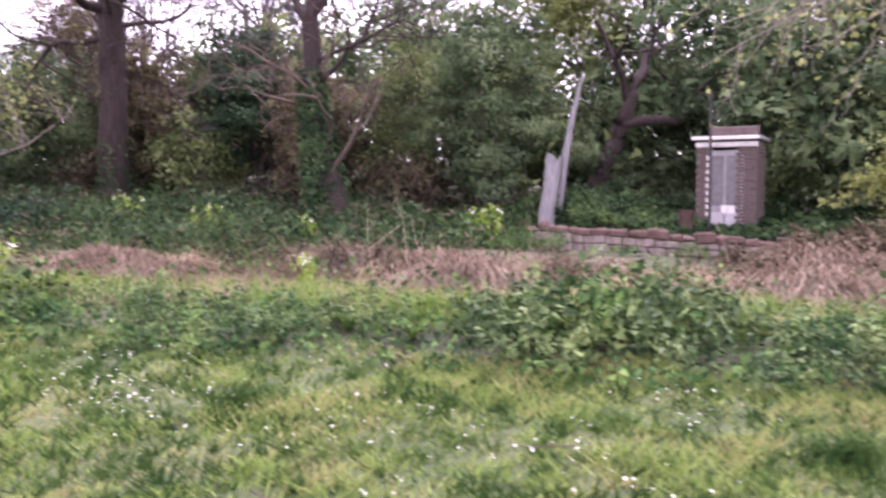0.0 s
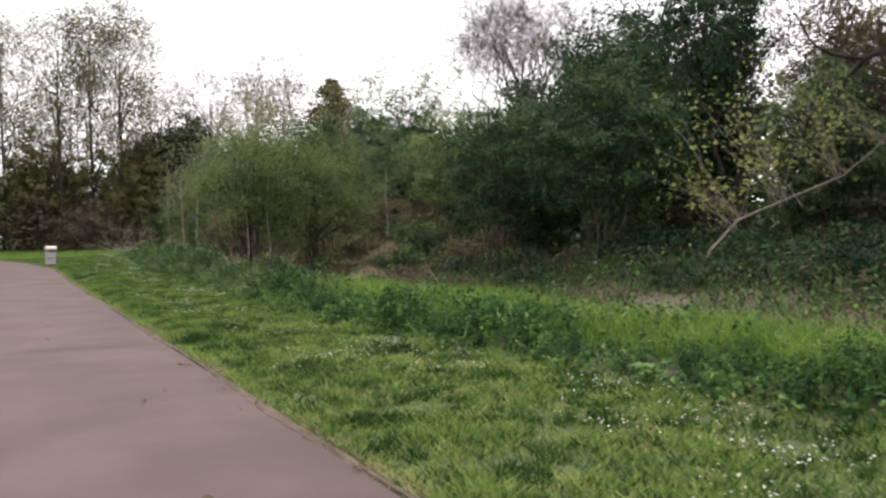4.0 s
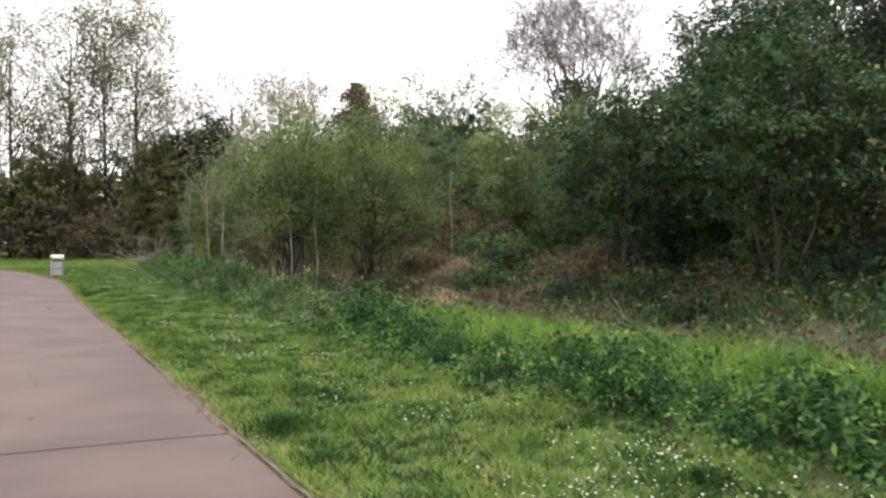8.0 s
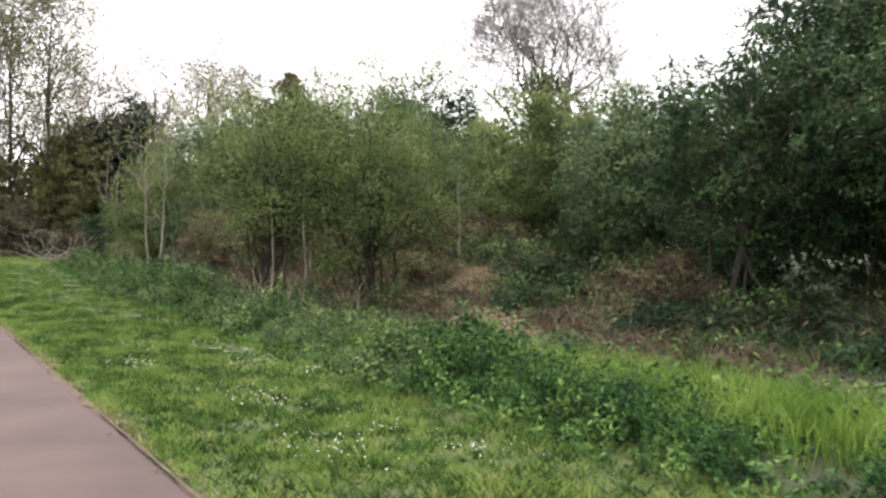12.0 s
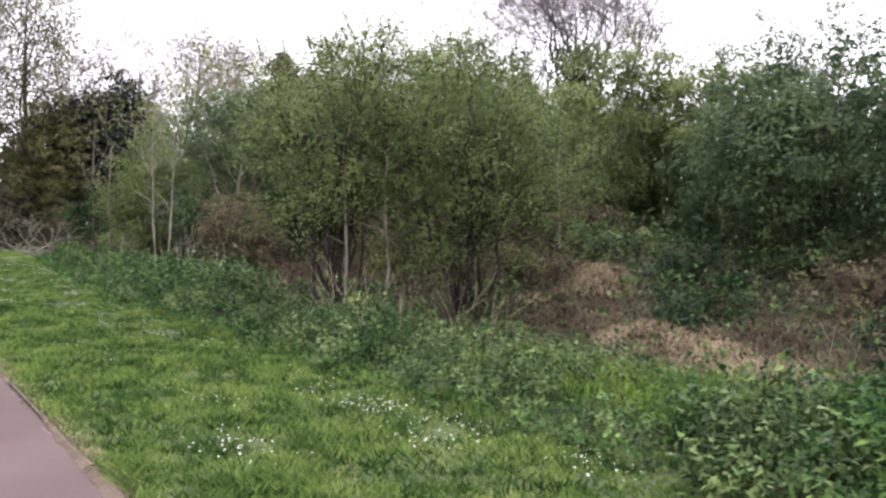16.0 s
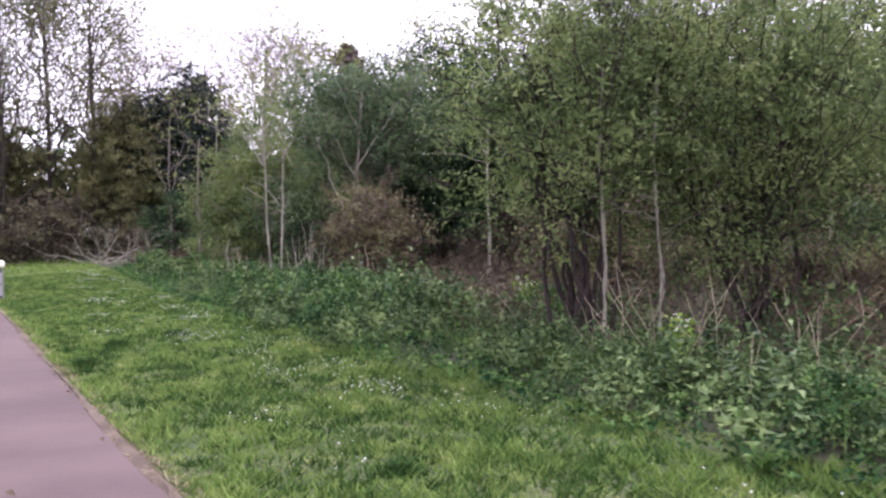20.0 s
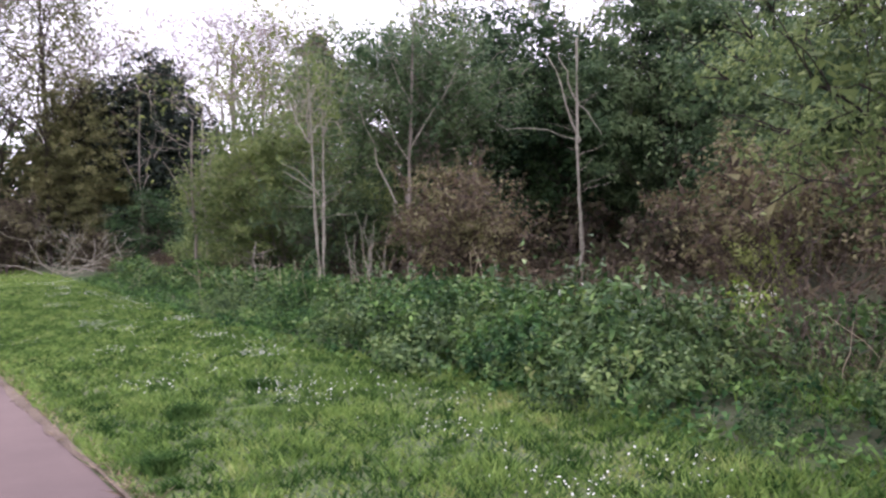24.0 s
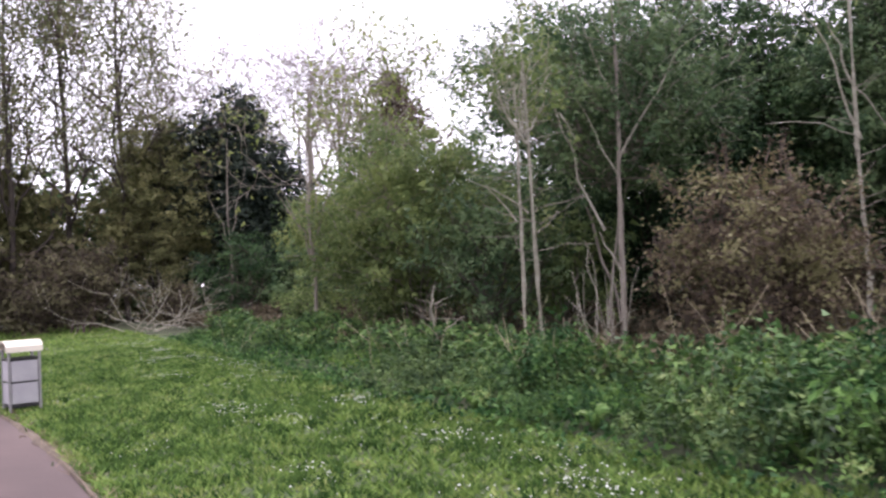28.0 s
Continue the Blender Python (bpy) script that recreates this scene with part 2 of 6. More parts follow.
YOUNG_GREEN = foliage("young_green_leaves", [(0.25, (0.075, 0.11, 0.042)), (0.5, (0.14, 0.185, 0.068)), (0.75, (0.22, 0.265, 0.1))], 0.6, 0.4, 0.55)
DARK_RUST = foliage("dark_brown_leaves", [(0.25, (0.0338, 0.02816, 0.0221)), (0.45, (0.0806, 0.064, 0.0468)), (0.65, (0.1105, 0.105, 0.0585)), (0.85, (0.1625, 0.1536, 0.0845))], 0.8, 0.25, 0.65)
HOLLY = foliage("holly_leaves", [(0.25, (0.012, 0.019, 0.016)), (0.5, (0.024, 0.035, 0.027)), (0.75, (0.052, 0.068, 0.05))], 0.7, 0.1, 0.6)
PETAL = foliage("white_petals", [(0.2, (0.75, 0.75, 0.72)), (0.8, (0.9, 0.9, 0.88))], 4, 0.3, 0.6)
BRICK = surface("brick", [(0.3, (0.0468, 0.0342, 0.03108)), (0.5, (0.1014, 0.076, 0.0703)), (0.7, (0.1638, 0.1292, 0.1221))], 3, 50, 0.9, 0.5)
MORTAR = surface("mortar", [(0.3, (0.096, 0.0812, 0.0672)), (0.7, (0.18, 0.1566, 0.1344))], 8, 60, 0.95, 0.4)
STONE = surface("wall_stone", [(0.25, (0.0624, 0.04712, 0.04125)), (0.48, (0.1638, 0.133, 0.1162)), (0.66, (0.2964, 0.2584, 0.2325))], 4.5, 30, 0.95, 0.8)
COPING = surface("coping_stone", [(0.25, (0.035, 0.022, 0.02)), (0.5, (0.085, 0.05, 0.042)), (0.75, (0.16, 0.11, 0.09))], 3, 35, 0.95, 0.8)
PAINT = surface("flaking_white_paint", [(0.3, (0.4, 0.38, 0.36)), (0.5, (0.62, 0.6, 0.58)), (0.7, (0.75, 0.73, 0.7))], 6, 40, 0.7, 0.3)
GREY_PAINT = surface("grey_paint", [(0.3, (0.16, 0.155, 0.16)), (0.6, (0.27, 0.26, 0.265))], 5, 40, 0.6, 0.2)
DARK_PANE = surface("grimy_pane", [(0.3, (0.06, 0.06, 0.065)), (0.6, (0.14, 0.135, 0.14))], 6, 40, 0.35, 0.1)
DARK_METAL = surface("dark_metal", [(0.3, (0.012, 0.012, 0.014)), (0.7, (0.035, 0.033, 0.035))], 6, 50, 0.5, 0.2)
BIN_PANEL = surface("grey_plastic", [(0.3, (0.3, 0.29, 0.32)), (0.5, (0.38, 0.365, 0.39)), (0.7, (0.45, 0.43, 0.45))], 4, 60, 0.55, 0.15)
BIN_HOOD = surface("cream_plastic", [(0.3, (0.52, 0.46, 0.38)), (0.5, (0.64, 0.58, 0.49)), (0.7, (0.7, 0.65, 0.56))], 4, 60, 0.5, 0.1)


# ---- mesh tools ----
def mesh_from(name, verts, faces, mats, smooth=False, index=None):
    """A mesh from arrays: verts (n, 3), faces (m, k)."""
    verts, faces = np.asarray(verts, np.float32), np.asarray(faces, np.int32)
    me = bpy.data.meshes.new(name)
    k = faces.shape[1]
    me.vertices.add(len(verts))
    me.vertices.foreach_set("co", verts.ravel())
    me.loops.add(faces.size)
    me.loops.foreach_set("vertex_index", faces.ravel())
    me.polygons.add(len(faces))
    me.polygons.foreach_set("loop_start", np.arange(0, faces.size, k, dtype=np.int32))
    me.polygons.foreach_set("use_smooth", np.full(len(faces), smooth))
    for m in (mats if isinstance(mats, (list, tuple)) else [mats]):
        me.materials.append(m)
    if index is not None:
        me.polygons.foreach_set("material_index", np.asarray(index, np.int32))
    me.update(calc_edges=True)
    return me


def piece(name, verts, faces, mat, parent=None, label="", smooth=False):
    ob = new(name, mesh_from(name, verts, faces, mat, smooth))
    if parent is not None:
        ob.parent = parent
    return tagged(ob, label)


def part(name, bm, mat, parent=None, label="", smooth=False):
    me = bpy.data.meshes.new(name)
    bm.to_mesh(me)
    bm.free()
    me.materials.append(mat)
    if smooth:
        me.polygons.foreach_set("use_smooth", np.full(len(me.polygons), True))
    ob = new(name, me)
    if parent is not None:
        ob.parent = parent
    return tagged(ob, label)


def block(sx, sy, sz, at=(0, 0, 0), bevel=0.0, jitter=0.0, rng=None):
    """A bevelled block, its base centre at a place."""
    bm = bmesh.new()
    bmesh.ops.create_cube(bm, size=1)
    for v in bm.verts:
        v.co = Vector((v.co.x * sx, v.co.y * sy, (v.co.z + 0.5) * sz))
        if jitter:
            v.co += Vector(rng.uniform(-jitter, jitter, 3))
    if bevel:
        bmesh.ops.bevel(bm, geom=bm.edges[:], offset=bevel, segments=1, affect='EDGES')
    bmesh.ops.translate(bm, verts=bm.verts, vec=at)
    return bm


def thing(name, x, y, z, label, category, group="", turn=0.0):
    ob = new(name)
    ob.matrix_world = pose(x, y, z, 0, 0, turn)
    ob.empty_display_size = 0.2
    return tagged(ob, label, category, group)


def unit(v):
    return v / (np.linalg.norm(v, axis=-1, keepdims=True) + 1e-9)


def tubes(paths, sides=5):
    """Tapered tubes: paths of (points (n, 3), radii (n,))."""
    vs, fs, base = [], [], 0
    ang = np.arange(sides) * 2 * np.pi / sides
    for pts, rad in paths:
        pts, rad = np.asarray(pts, float), np.asarray(rad, float)
        tan = unit(np.gradient(pts, axis=0))
        ref = np.where(np.abs(tan[:, 2:3]) > 0.9, np.array([[1.0, 0, 0]]), np.array([[0, 0, 1.0]]))
        u = unit(np.cross(tan, ref))
        w = np.cross(tan, u)
        ring = pts[:, None] + rad[:, None, None] * (np.cos(ang)[None, :, None] * u[:, None] + np.sin(ang)[None, :, None] * w[:, None])
        n = len(pts)
        vs.append(ring.reshape(-1, 3))
        i = np.arange(n - 1)[:, None] * sides + np.arange(sides)[None]
        j = np.arange(n - 1)[:, None] * sides + (np.arange(sides)[None] + 1) % sides
        fs.append(base + np.stack([i, j, j + sides, i + sides], -1).reshape(-1, 4))
        base += n * sides
    return np.concatenate(vs), np.concatenate(fs)


def wander(rng, a, b, n=6, sway=0.08, sag=0.0):
    """A crooked line from a to b."""
    a, b = np.asarray(a, float), np.asarray(b, float)
    s = np.linspace(0, 1, n)[:, None]
    length = np.linalg.norm(b - a)
    off = np.cumsum(rng.normal(0, sway * length / np.sqrt(n), (n, 3)), 0)
    off -= s * off[-1]
    p = a + s * (b - a) + off
    p[:, 2] += sag * length * np.sin(np.pi * s[:, 0])
    return p


def leaf_mesh(rng, centres, size, droop=0.2, out=None, slim=0.32, spread=0.35, simple=False):
    """Leaves that face outwards and up: folded, four corners each, or simple ones with three."""
    n = len(centres)
    face = rng.normal(0, 0.55, (n, 3)) + [0, 0, 0.55]
    if out is not None:
        face += out * 0.9
    face = unit(face)
    d = rng.normal(0, 1, (n, 3))
    d[:, 2] -= droop
    d = unit(d - face * (d * face).sum(1, keepdims=True) * 0.85)
    w = unit(np.cross(d, face))
    ln = size * rng.uniform(1 - spread, 1 + spread, (n, 1))
    i = np.arange(n)[:, None]
    if simple:
        v = np.stack([centres - w * ln * slim * 0.9, centres + w * ln * slim * 0.9, centres + d * ln], 1).reshape(-1, 3)
        return v, i * 3 + [0, 1, 2]
    nrm = np.cross(w, d)
    v = np.stack([centres, centres + d * ln * 0.5 + w * ln * slim + nrm * ln * 0.1, centres + d * ln, centres + d * ln * 0.5 - w * ln * slim + nrm * ln * 0.1], 1).reshape(-1, 3)
    return v, np.concatenate([i * 4 + [0, 1, 2], i * 4 + [0, 2, 3]], 1).reshape(-1, 3)


def blade_mesh(rng, roots, height, width, lean=0.35, flop=0.0, short=False):
    """Grass blades, bent once; short ones are a single triangle."""
    n = len(roots)
    a = rng.uniform(0, 2 * np.pi, n)
    h = height * rng.uniform(0.55, 1.3, (n, 1))
    side = np.stack([np.cos(a), np.sin(a), np.zeros(n)], 1) * width * 0.5
    b = rng.uniform(0, 2 * np.pi, n)
    out = np.stack([np.cos(b), np.sin(b), np.zeros(n)], 1) * lean * rng.uniform(0.2, 1.4, (n, 1))
    tip = roots + out * h * (1.0 + flop) + np.array([0, 0, 1]) * h * (1.0 - 0.5 * flop)
    i = np.arange(n)[:, None]
    if short:
        return np.stack([roots - side, roots + side, tip], 1).reshape(-1, 3), i * 3 + [0, 1, 2]
    mid = roots + out * h * 0.35 + np.array([0, 0, 1]) * h * 0.6
    v = np.stack([roots - side, roots + side, mid + side * 0.8, mid - side * 0.8, tip], 1).reshape(-1, 3)
    return v, np.concatenate([i * 5 + [0, 1, 2], i * 5 + [0, 2, 3], i * 5 + [3, 2, 4]], 1).reshape(-1, 3)


# ---- the plan ----
def smooth(a, b, v):
    s = np.clip((np.asarray(v, float) - a) / (b - a), 0, 1)
    return s * s * (3 - 2 * s)


def bumps(x, y):
    x, y = np.asarray(x, float), np.asarray(y, float)
    return np.sin(x * 6.3 + np.sin(y * 5.1)) * np.sin(y * 5.7 + np.sin(x * 4.3)) * 0.2 + np.sin(x * 1.7 + 0.6 * np.sin(y * 0.9)) * np.sin(y * 1.3 + 0.8 * np.sin(x * 1.1)) * 0.5 + np.sin(x * 4.1 + y * 2.3) * np.sin(y * 3.7 - x * 1.9) * 0.25


def verge_x(y):
    """Where the mown grass ends and the weeds begin."""
    return np.interp(y, [-6, 3, 8, 12, 16, 22, 30, 36, 42, 47, 52, 58, 70, 90], [5.3, 5.2, 5.15, 5.05, 4.95, 5.0, 5.45, 5.6, 5.5, 5.9, 6.4, 7.0, 7.6, 6.0])


def height(x, y):
    """The ground's height."""
    x, y = np.asarray(x, float), np.asarray(y, float)
    base = 0.1 * smooth(33, 45, y) + 0.014 * np.clip(y - 50, 0, 60)
    cross = np.interp(y, [-5, 4, 12, 20, 30, 40, 60], [0.11, 0.1, 0.05, 0.03, 0.015, 0.03, 0.04]) * np.clip(x - 2.25, 0, 3.2) * (1 - 0.75 * smooth(7, 12, x))
    hump = 0.12 * smooth(0, 1.2, x - verge_x(y)) * (1 - smooth(1.5, 3.5, x - verge_x(y)))
    rise = np.interp(y, [-10, 0, 5, 12, 20, 26, 32, 45, 60], [0.1, 0.1, 0.45, 0.9, 1.05, 0.8, 0.4, 0.4, 0.4]) * smooth(9, 16.5, x)
    rise = rise + np.clip(x - 17, 0, 60) * 0.07 + 0.45 * smooth(16.5, 17.6, x) * (1 - smooth(4.5, 6.5, y))
    rise = rise + 1.15 * np.exp(-((x - 15) / 3.2) ** 2 - ((y - 35) / 4.5) ** 2)
    rough = 0.03 + 0.1 * smooth(6, 10, x)
    return base + cross + hump + rise + bumps(x, y) * rough * smooth(2.3, 3.2, x)


PATH_Y = np.concatenate([np.linspace(-40, 44, 85), np.linspace(45, 80, 60)])


def path_centre(y):
    """The path runs straight, then bends away."""
    y = np.asarray(y, float)
    return 0.62 - 0.0122 * np.clip(y - 45.5, 0, 60) ** 2


PATH_HALF = 1.63


def on_path(x, y, margin=0.0):
    return np.abs(x - path_centre(y)) < PATH_HALF + margin


def axis_steps(*spans):
    out = [np.arange(a, b, s) for a, b, s in spans]
    return np.concatenate(out)


gx = axis_steps((-2000, -300, 340), (-300, -40, 65), (-40, -4, 6), (-4, 9, 0.25), (9, 24, 0.5), (24, 60, 3), (60, 300, 40), (300, 2001, 340))
gy = axis_steps((-2000, -300, 340), (-300, -40, 65), (-40, -6, 4), (-6, 62, 0.4), (62, 110, 2), (110, 300, 38), (300, 2001, 340))
GX, GY = np.meshgrid(gx, gy, indexing="ij")
GZ = height(np.clip(GX, -50, 60), np.clip(GY, -50, 110)) - 0.05 * (on_path(GX, GY, 0.1) & (GY > -45) & (GY < 78))
ny = len(gy)
ii = (np.arange(len(gx) - 1)[:, None] * ny + np.arange(ny - 1)[None]).ravel()
gfaces = np.stack([ii, ii + ny, ii + ny + 1, ii + 1], 1)
cx, cy = (GX[:-1, :-1] + GX[1:, 1:]).ravel() / 2, (GY[:-1, :-1] + GY[1:, 1:]).ravel() / 2
wob = bumps(cx * 1.3, cy * 1.3)
gmat = np.where(cx + wob * 0.5 > verge_x(cy) + 0.6, 1, 0)
# dark strip under the verge plants: shade between clumps put into the ground colour
gmat = np.where((cx + wob * 0.3 > verge_x(cy) + 0.25) & (cx < verge_x(cy) + 2.4), 2, gmat)
# the same dark floor on the bank and beneath its trees
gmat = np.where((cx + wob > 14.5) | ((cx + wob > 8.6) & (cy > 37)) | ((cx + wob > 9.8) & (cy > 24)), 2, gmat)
ground = new("ground", mesh_from("ground", np.stack([GX.ravel(), GY.ravel(), GZ.ravel()], 1), gfaces, [LAWN_SOIL, LITTER, WOODFLOOR_AND_SHADE], True, gmat))
tagged(ground, "grassy ground rising to a wooded bank", "ground", kind="structure")

# the path: two stretches with a joint between, and a ragged edging strip
JOINT_Y = 17.41


def path_strip(name, y0, y1, offs, lift, mat, wobble=0.0, skew=0.0, rng=None):
    yy = np.unique(np.concatenate([[y0], PATH_Y[(PATH_Y > y0 + 0.2) & (PATH_Y < y1 - 0.2)], [y1]]))
    if wobble:
        yy = np.arange(y0, y1, 0.16)
    rows = []
    for k, (o, z) in enumerate(zip(offs, lift)):
        xx = path_centre(yy) + o
        if wobble and k in (0, len(offs) - 1):
            xx = xx + rng.normal(0, wobble, len(yy)) + 0.03 * np.sin(yy * 0.9 + k)
        yv = yy + skew * o * ((np.abs(yy - JOINT_Y) < 0.1) * 1.0)
        rows.append(np.stack([xx, yv, height(xx, yy) + z + (rng.uniform(-0.006, 0.006, len(yy)) if wobble else 0)], 1))
    v = np.concatenate(rows)
    n = len(yy)
    i = (np.arange(len(offs) - 1)[:, None] * n + np.arange(n - 1)[None]).ravel()
    return v, np.stack([i, i + n, i + n + 1, i + 1], 1)


path = thing("path", 0, 0, 0, "worn pinkish-grey tarmac footpath with a cracked joint", "path")
path["kind"] = "structure"
po = [-PATH_HALF, -PATH_HALF, -0.8, 0.0, 0.8, PATH_HALF, PATH_HALF]
pl = [-0.12, 0.0, 0.012, 0.02, 0.014, 0.0, -0.12]
v, f = path_strip("slab", -40, JOINT_Y - 0.012, po, pl, TARMAC, skew=0.05)
piece("slab", v, f, TARMAC, path)
v, f = path_strip("slab", JOINT_Y + 0.012, 78, po, pl, TARMAC, skew=0.05)
piece("slab", v, f, TARMAC, path)
prng = np.random.default_rng(5)
v, f = path_strip("edging", -12, 62, [PATH_HALF - 0.015, PATH_HALF + 0.01, PATH_HALF + 0.035, PATH_HALF + 0.06], [0.003, 0.022, 0.02, -0.02], EDGING, 0.01, rng=prng)
piece("edging", v, f, EDGING, path, "crumbling pale concrete and soil edging")

# a trodden strip of bare earth up the bank
trng = np.random.default_rng(8)
s = np.linspace(0, 1, 26)
mx, my = 8.9 + 2.5 * s + 0.15 * np.sin(s * 7), 26.6 + 5.2 * s
wd = (0.36 + 0.1 * np.sin(s * 11)) * np.sin(np.pi * (0.06 + 0.9 * s)) ** 0.4
tv = np.concatenate([np.stack([mx + k * wd + trng.normal(0, 0.05, 26), my - 0.45 * k * wd, height(mx + k * wd, my - 0.45 * k * wd) + (0.05 if abs(k) < 0.9 else -0.03) + trng.normal(0, 0.015, 26)], 1) for k in (-1, -0.6, 0, 0.6, 1)])
ti = (np.arange(4)[:, None] * 26 + np.arange(25)[None]).ravel()
tagged(piece("dirt_track", tv, np.stack([ti, ti + 26, ti + 27, ti + 1], 1), BARE, smooth=True), "trodden strip of bare sandy earth on the bank", "track", kind="structure")


# ---- trees and shrubs ----
def stuff(name, vf, mat, parent, label=""):
    """A part of countless small pieces."""
    return tagged(piece(name, vf[0], vf[1], mat, parent, label), kind="stuff")


def lobe_clumps(rng, lobe, count, shell=0.5):
    cx, cy, cz, rx, ry, rz = lobe
    d = unit(rng.normal(0, 1, (count, 3)))
    r = rng.uniform(shell, 1.0, (count, 1)) ** 0.7
    return np.array([cx, cy, cz]) + d * r * np.array([rx, ry, rz])


def leafy(ob, rng, lobes, leaf, mat, per_m2, clump=0.5, slim=0.32, twig_mat=None, root=(0, 0, 0.5), limb_r=0.06, bark=None, droop=0.2, ragged=0.45, shell=0.5, simple=True, sprays=5, twigs_each=12):
    """A crown over lobes (x, y, z, rx, ry, rz) in clumps, with a limb to each lobe and twigs to the clumps."""
    bark = bark or DARK_BARK
    if leaf > 0.09 and sprays > 1:
        leaf, per_m2 = leaf * 0.82, per_m2 * 1.1
    centres, outs, twigs, sizes = [], [], [], []
    for lobe in lobes:
        c, r = np.array(lobe[:3]), np.array(lobe[3:])
        area = 4 * np.pi * (r[0] * r[1] * r[2]) ** (2 / 3)
        k = max(6, int(area / (clump * clump * 2.6)))
        cl = lobe_clumps(rng, lobe, k, shell)
        amount = max(20, int(area * per_m2))
        weight = rng.uniform(0.15, 1.8, k) ** 1.8
        pick = rng.choice(k, amount, p=weight / weight.sum())
        size = clump * rng.uniform(0.6, 1.3, k)
        off = np.clip(rng.normal(0, 1, (amount, 3)), -1.7, 1.7) * [1.15, 1.15, 0.55]
        p = cl[pick] + off * size[pick, None] * ragged
        centres.append(p)
        outs.append(unit(p - c))
        sizes.append(np.full((amount, 1), leaf))
        # oversized leaves added inside the lobe to block light and darken its core
        inner = max(8, int(amount * (0.05 if leaf > 0.07 else 0.03)))
        centres.append(c + unit(rng.normal(0, 1, (inner, 3))) * rng.uniform(0.05, 0.62, (inner, 1)) * r)
        outs.append(np.zeros((inner, 3)))
        sizes.append(np.full((inner, 1), min(leaf * 2.6, 0.3)))
        limb = wander(rng, root, c + [0, 0, -0.3 * r[2]], 7, 0.1)
        piece("limb", *tubes([(limb, np.linspace(limb_r, limb_r * 0.3, 7))], 6), bark, ob, smooth=True)
        for q in cl[: min(k, twigs_each)]:
            s = limb[rng.integers(3, 7)]
            twigs.append((wander(rng, s, q, 4, 0.1), np.linspace(limb_r * 0.25, 0.006, 4)))
        for q in range(int(sprays * (1 + area / 12))):
            s0 = cl[rng.integers(0, k)]
            way = unit(unit(s0 - c) + rng.normal(0, 0.35, 3) + [0, 0, 0.45])
            sp = wander(rng, s0, s0 + way * rng.uniform(0.4, 1.0) * max(0.5, r.mean() * 0.5), 6, 0.08)
            twigs.append((sp, np.linspace(0.012, 0.004, 6)))
            at = sp[rng.integers(1, 6, 22)] + rng.normal(0, 0.07, (22, 3)) * (leaf / 0.1)
            centres.append(at)
            outs.append(np.repeat(way[None], 22, 0))
            sizes.append(np.full((22, 1), leaf))
    stuff("twig_mass", tubes(twigs, 3), twig_mat or bark, ob)
    stuff("crown", leaf_mesh(rng, np.concatenate(centres), np.concatenate(sizes) * (1.06 if simple else 1.0), droop, np.concatenate(outs), slim, simple=simple), mat, ob)
    return ob


def split_lobes(rng, cx, cy, cz, rx, ry, rz, n):
    """An uneven heap of smaller lobes that fill a larger one."""
    out = [(cx, cy, cz, rx * 0.66, ry * 0.66, rz * 0.7)]
    spin = rng.uniform(0, 6.28)
    for k in range(n - 1):
        h = 1 - 2 * (k + 0.35) / (n - 1)
        a = spin + k * 2.4 + rng.uniform(-0.5, 0.5)
        q = math.sqrt(max(0.0, 1 - h * h))
        s = rng.uniform(0.36, 0.54)
        g = 1.06 - s * rng.uniform(0.7, 1.0)
        out.append((cx + math.cos(a) * q * rx * g, cy + math.sin(a) * q * ry * g, cz + h * rz * g, rx * s, ry * s, rz * s))
    return out


def branching(rng, p, d, length, r, depth, out, tips, gnarl=0.25, up=0.1, kids=(2, 4), shrink=0.68, min_r=0.008):
    """Bare wood, grown limb from limb."""
    n = 6 if depth > 1 else 4 if depth else 3
    pts, rad = [np.array(p, float)], [r]
    d = unit(np.array(d, float))
    for k in range(n):
        d = unit(d + rng.normal(0, gnarl, 3) + [0, 0, up])
        pts.append(pts[-1] + d * length / n)
        rad.append(max(min_r, r * (1 - 0.5 * (k + 1) / n)))
    out.append((np.array(pts), np.array(rad), depth))
    if depth == 0:
        tips.append(pts[-1])
        tips.append(pts[-2])
        return
    for k in range(rng.integers(kids[0], kids[1] + 1)):
        i = rng.integers(n // 2, n + 1)
        side = unit(np.cross(d, rng.normal(0, 1, 3)))
        nd = unit(d * rng.uniform(0.4, 0.9) + side * rng.uniform(0.5, 1.0))
        branching(rng, pts[i], nd, length * shrink * rng.uniform(0.75, 1.15), rad[i] * 0.66, depth - 1, out, tips, gnarl, up, kids, shrink, min_r)


def bare_crown(ob, rng, starts, depth, bark, twig_mat=None, leaf=None, leaf_mat=None, per_tip=0, spread=0.25, **kw):
    """Limbs from the starts (place, way, length, radius), fine twigs, and sparse leaves at the tips."""
    for p, d, length, r in starts:
        out, tips = [], []
        branching(rng, p, d, length, r, depth, out, tips, **kw)
        thick = [(a, b) for a, b, k in out if k >= depth - 1]
        thin = [(a, b) for a, b, k in out if k < depth - 1]
        piece("limb", *tubes(thick, 6), bark, ob, smooth=True)
        if thin:
            stuff("twig_mass", tubes(thin, 3), twig_mat or bark, ob)
        if per_tip:
            t = np.repeat(np.array(tips), per_tip, 0)
            t = t + rng.normal(0, spread, t.shape)
            stuff("crown", leaf_mesh(rng, t, leaf, 0.2, None, 0.32, simple=True), leaf_mat, ob)
    return ob


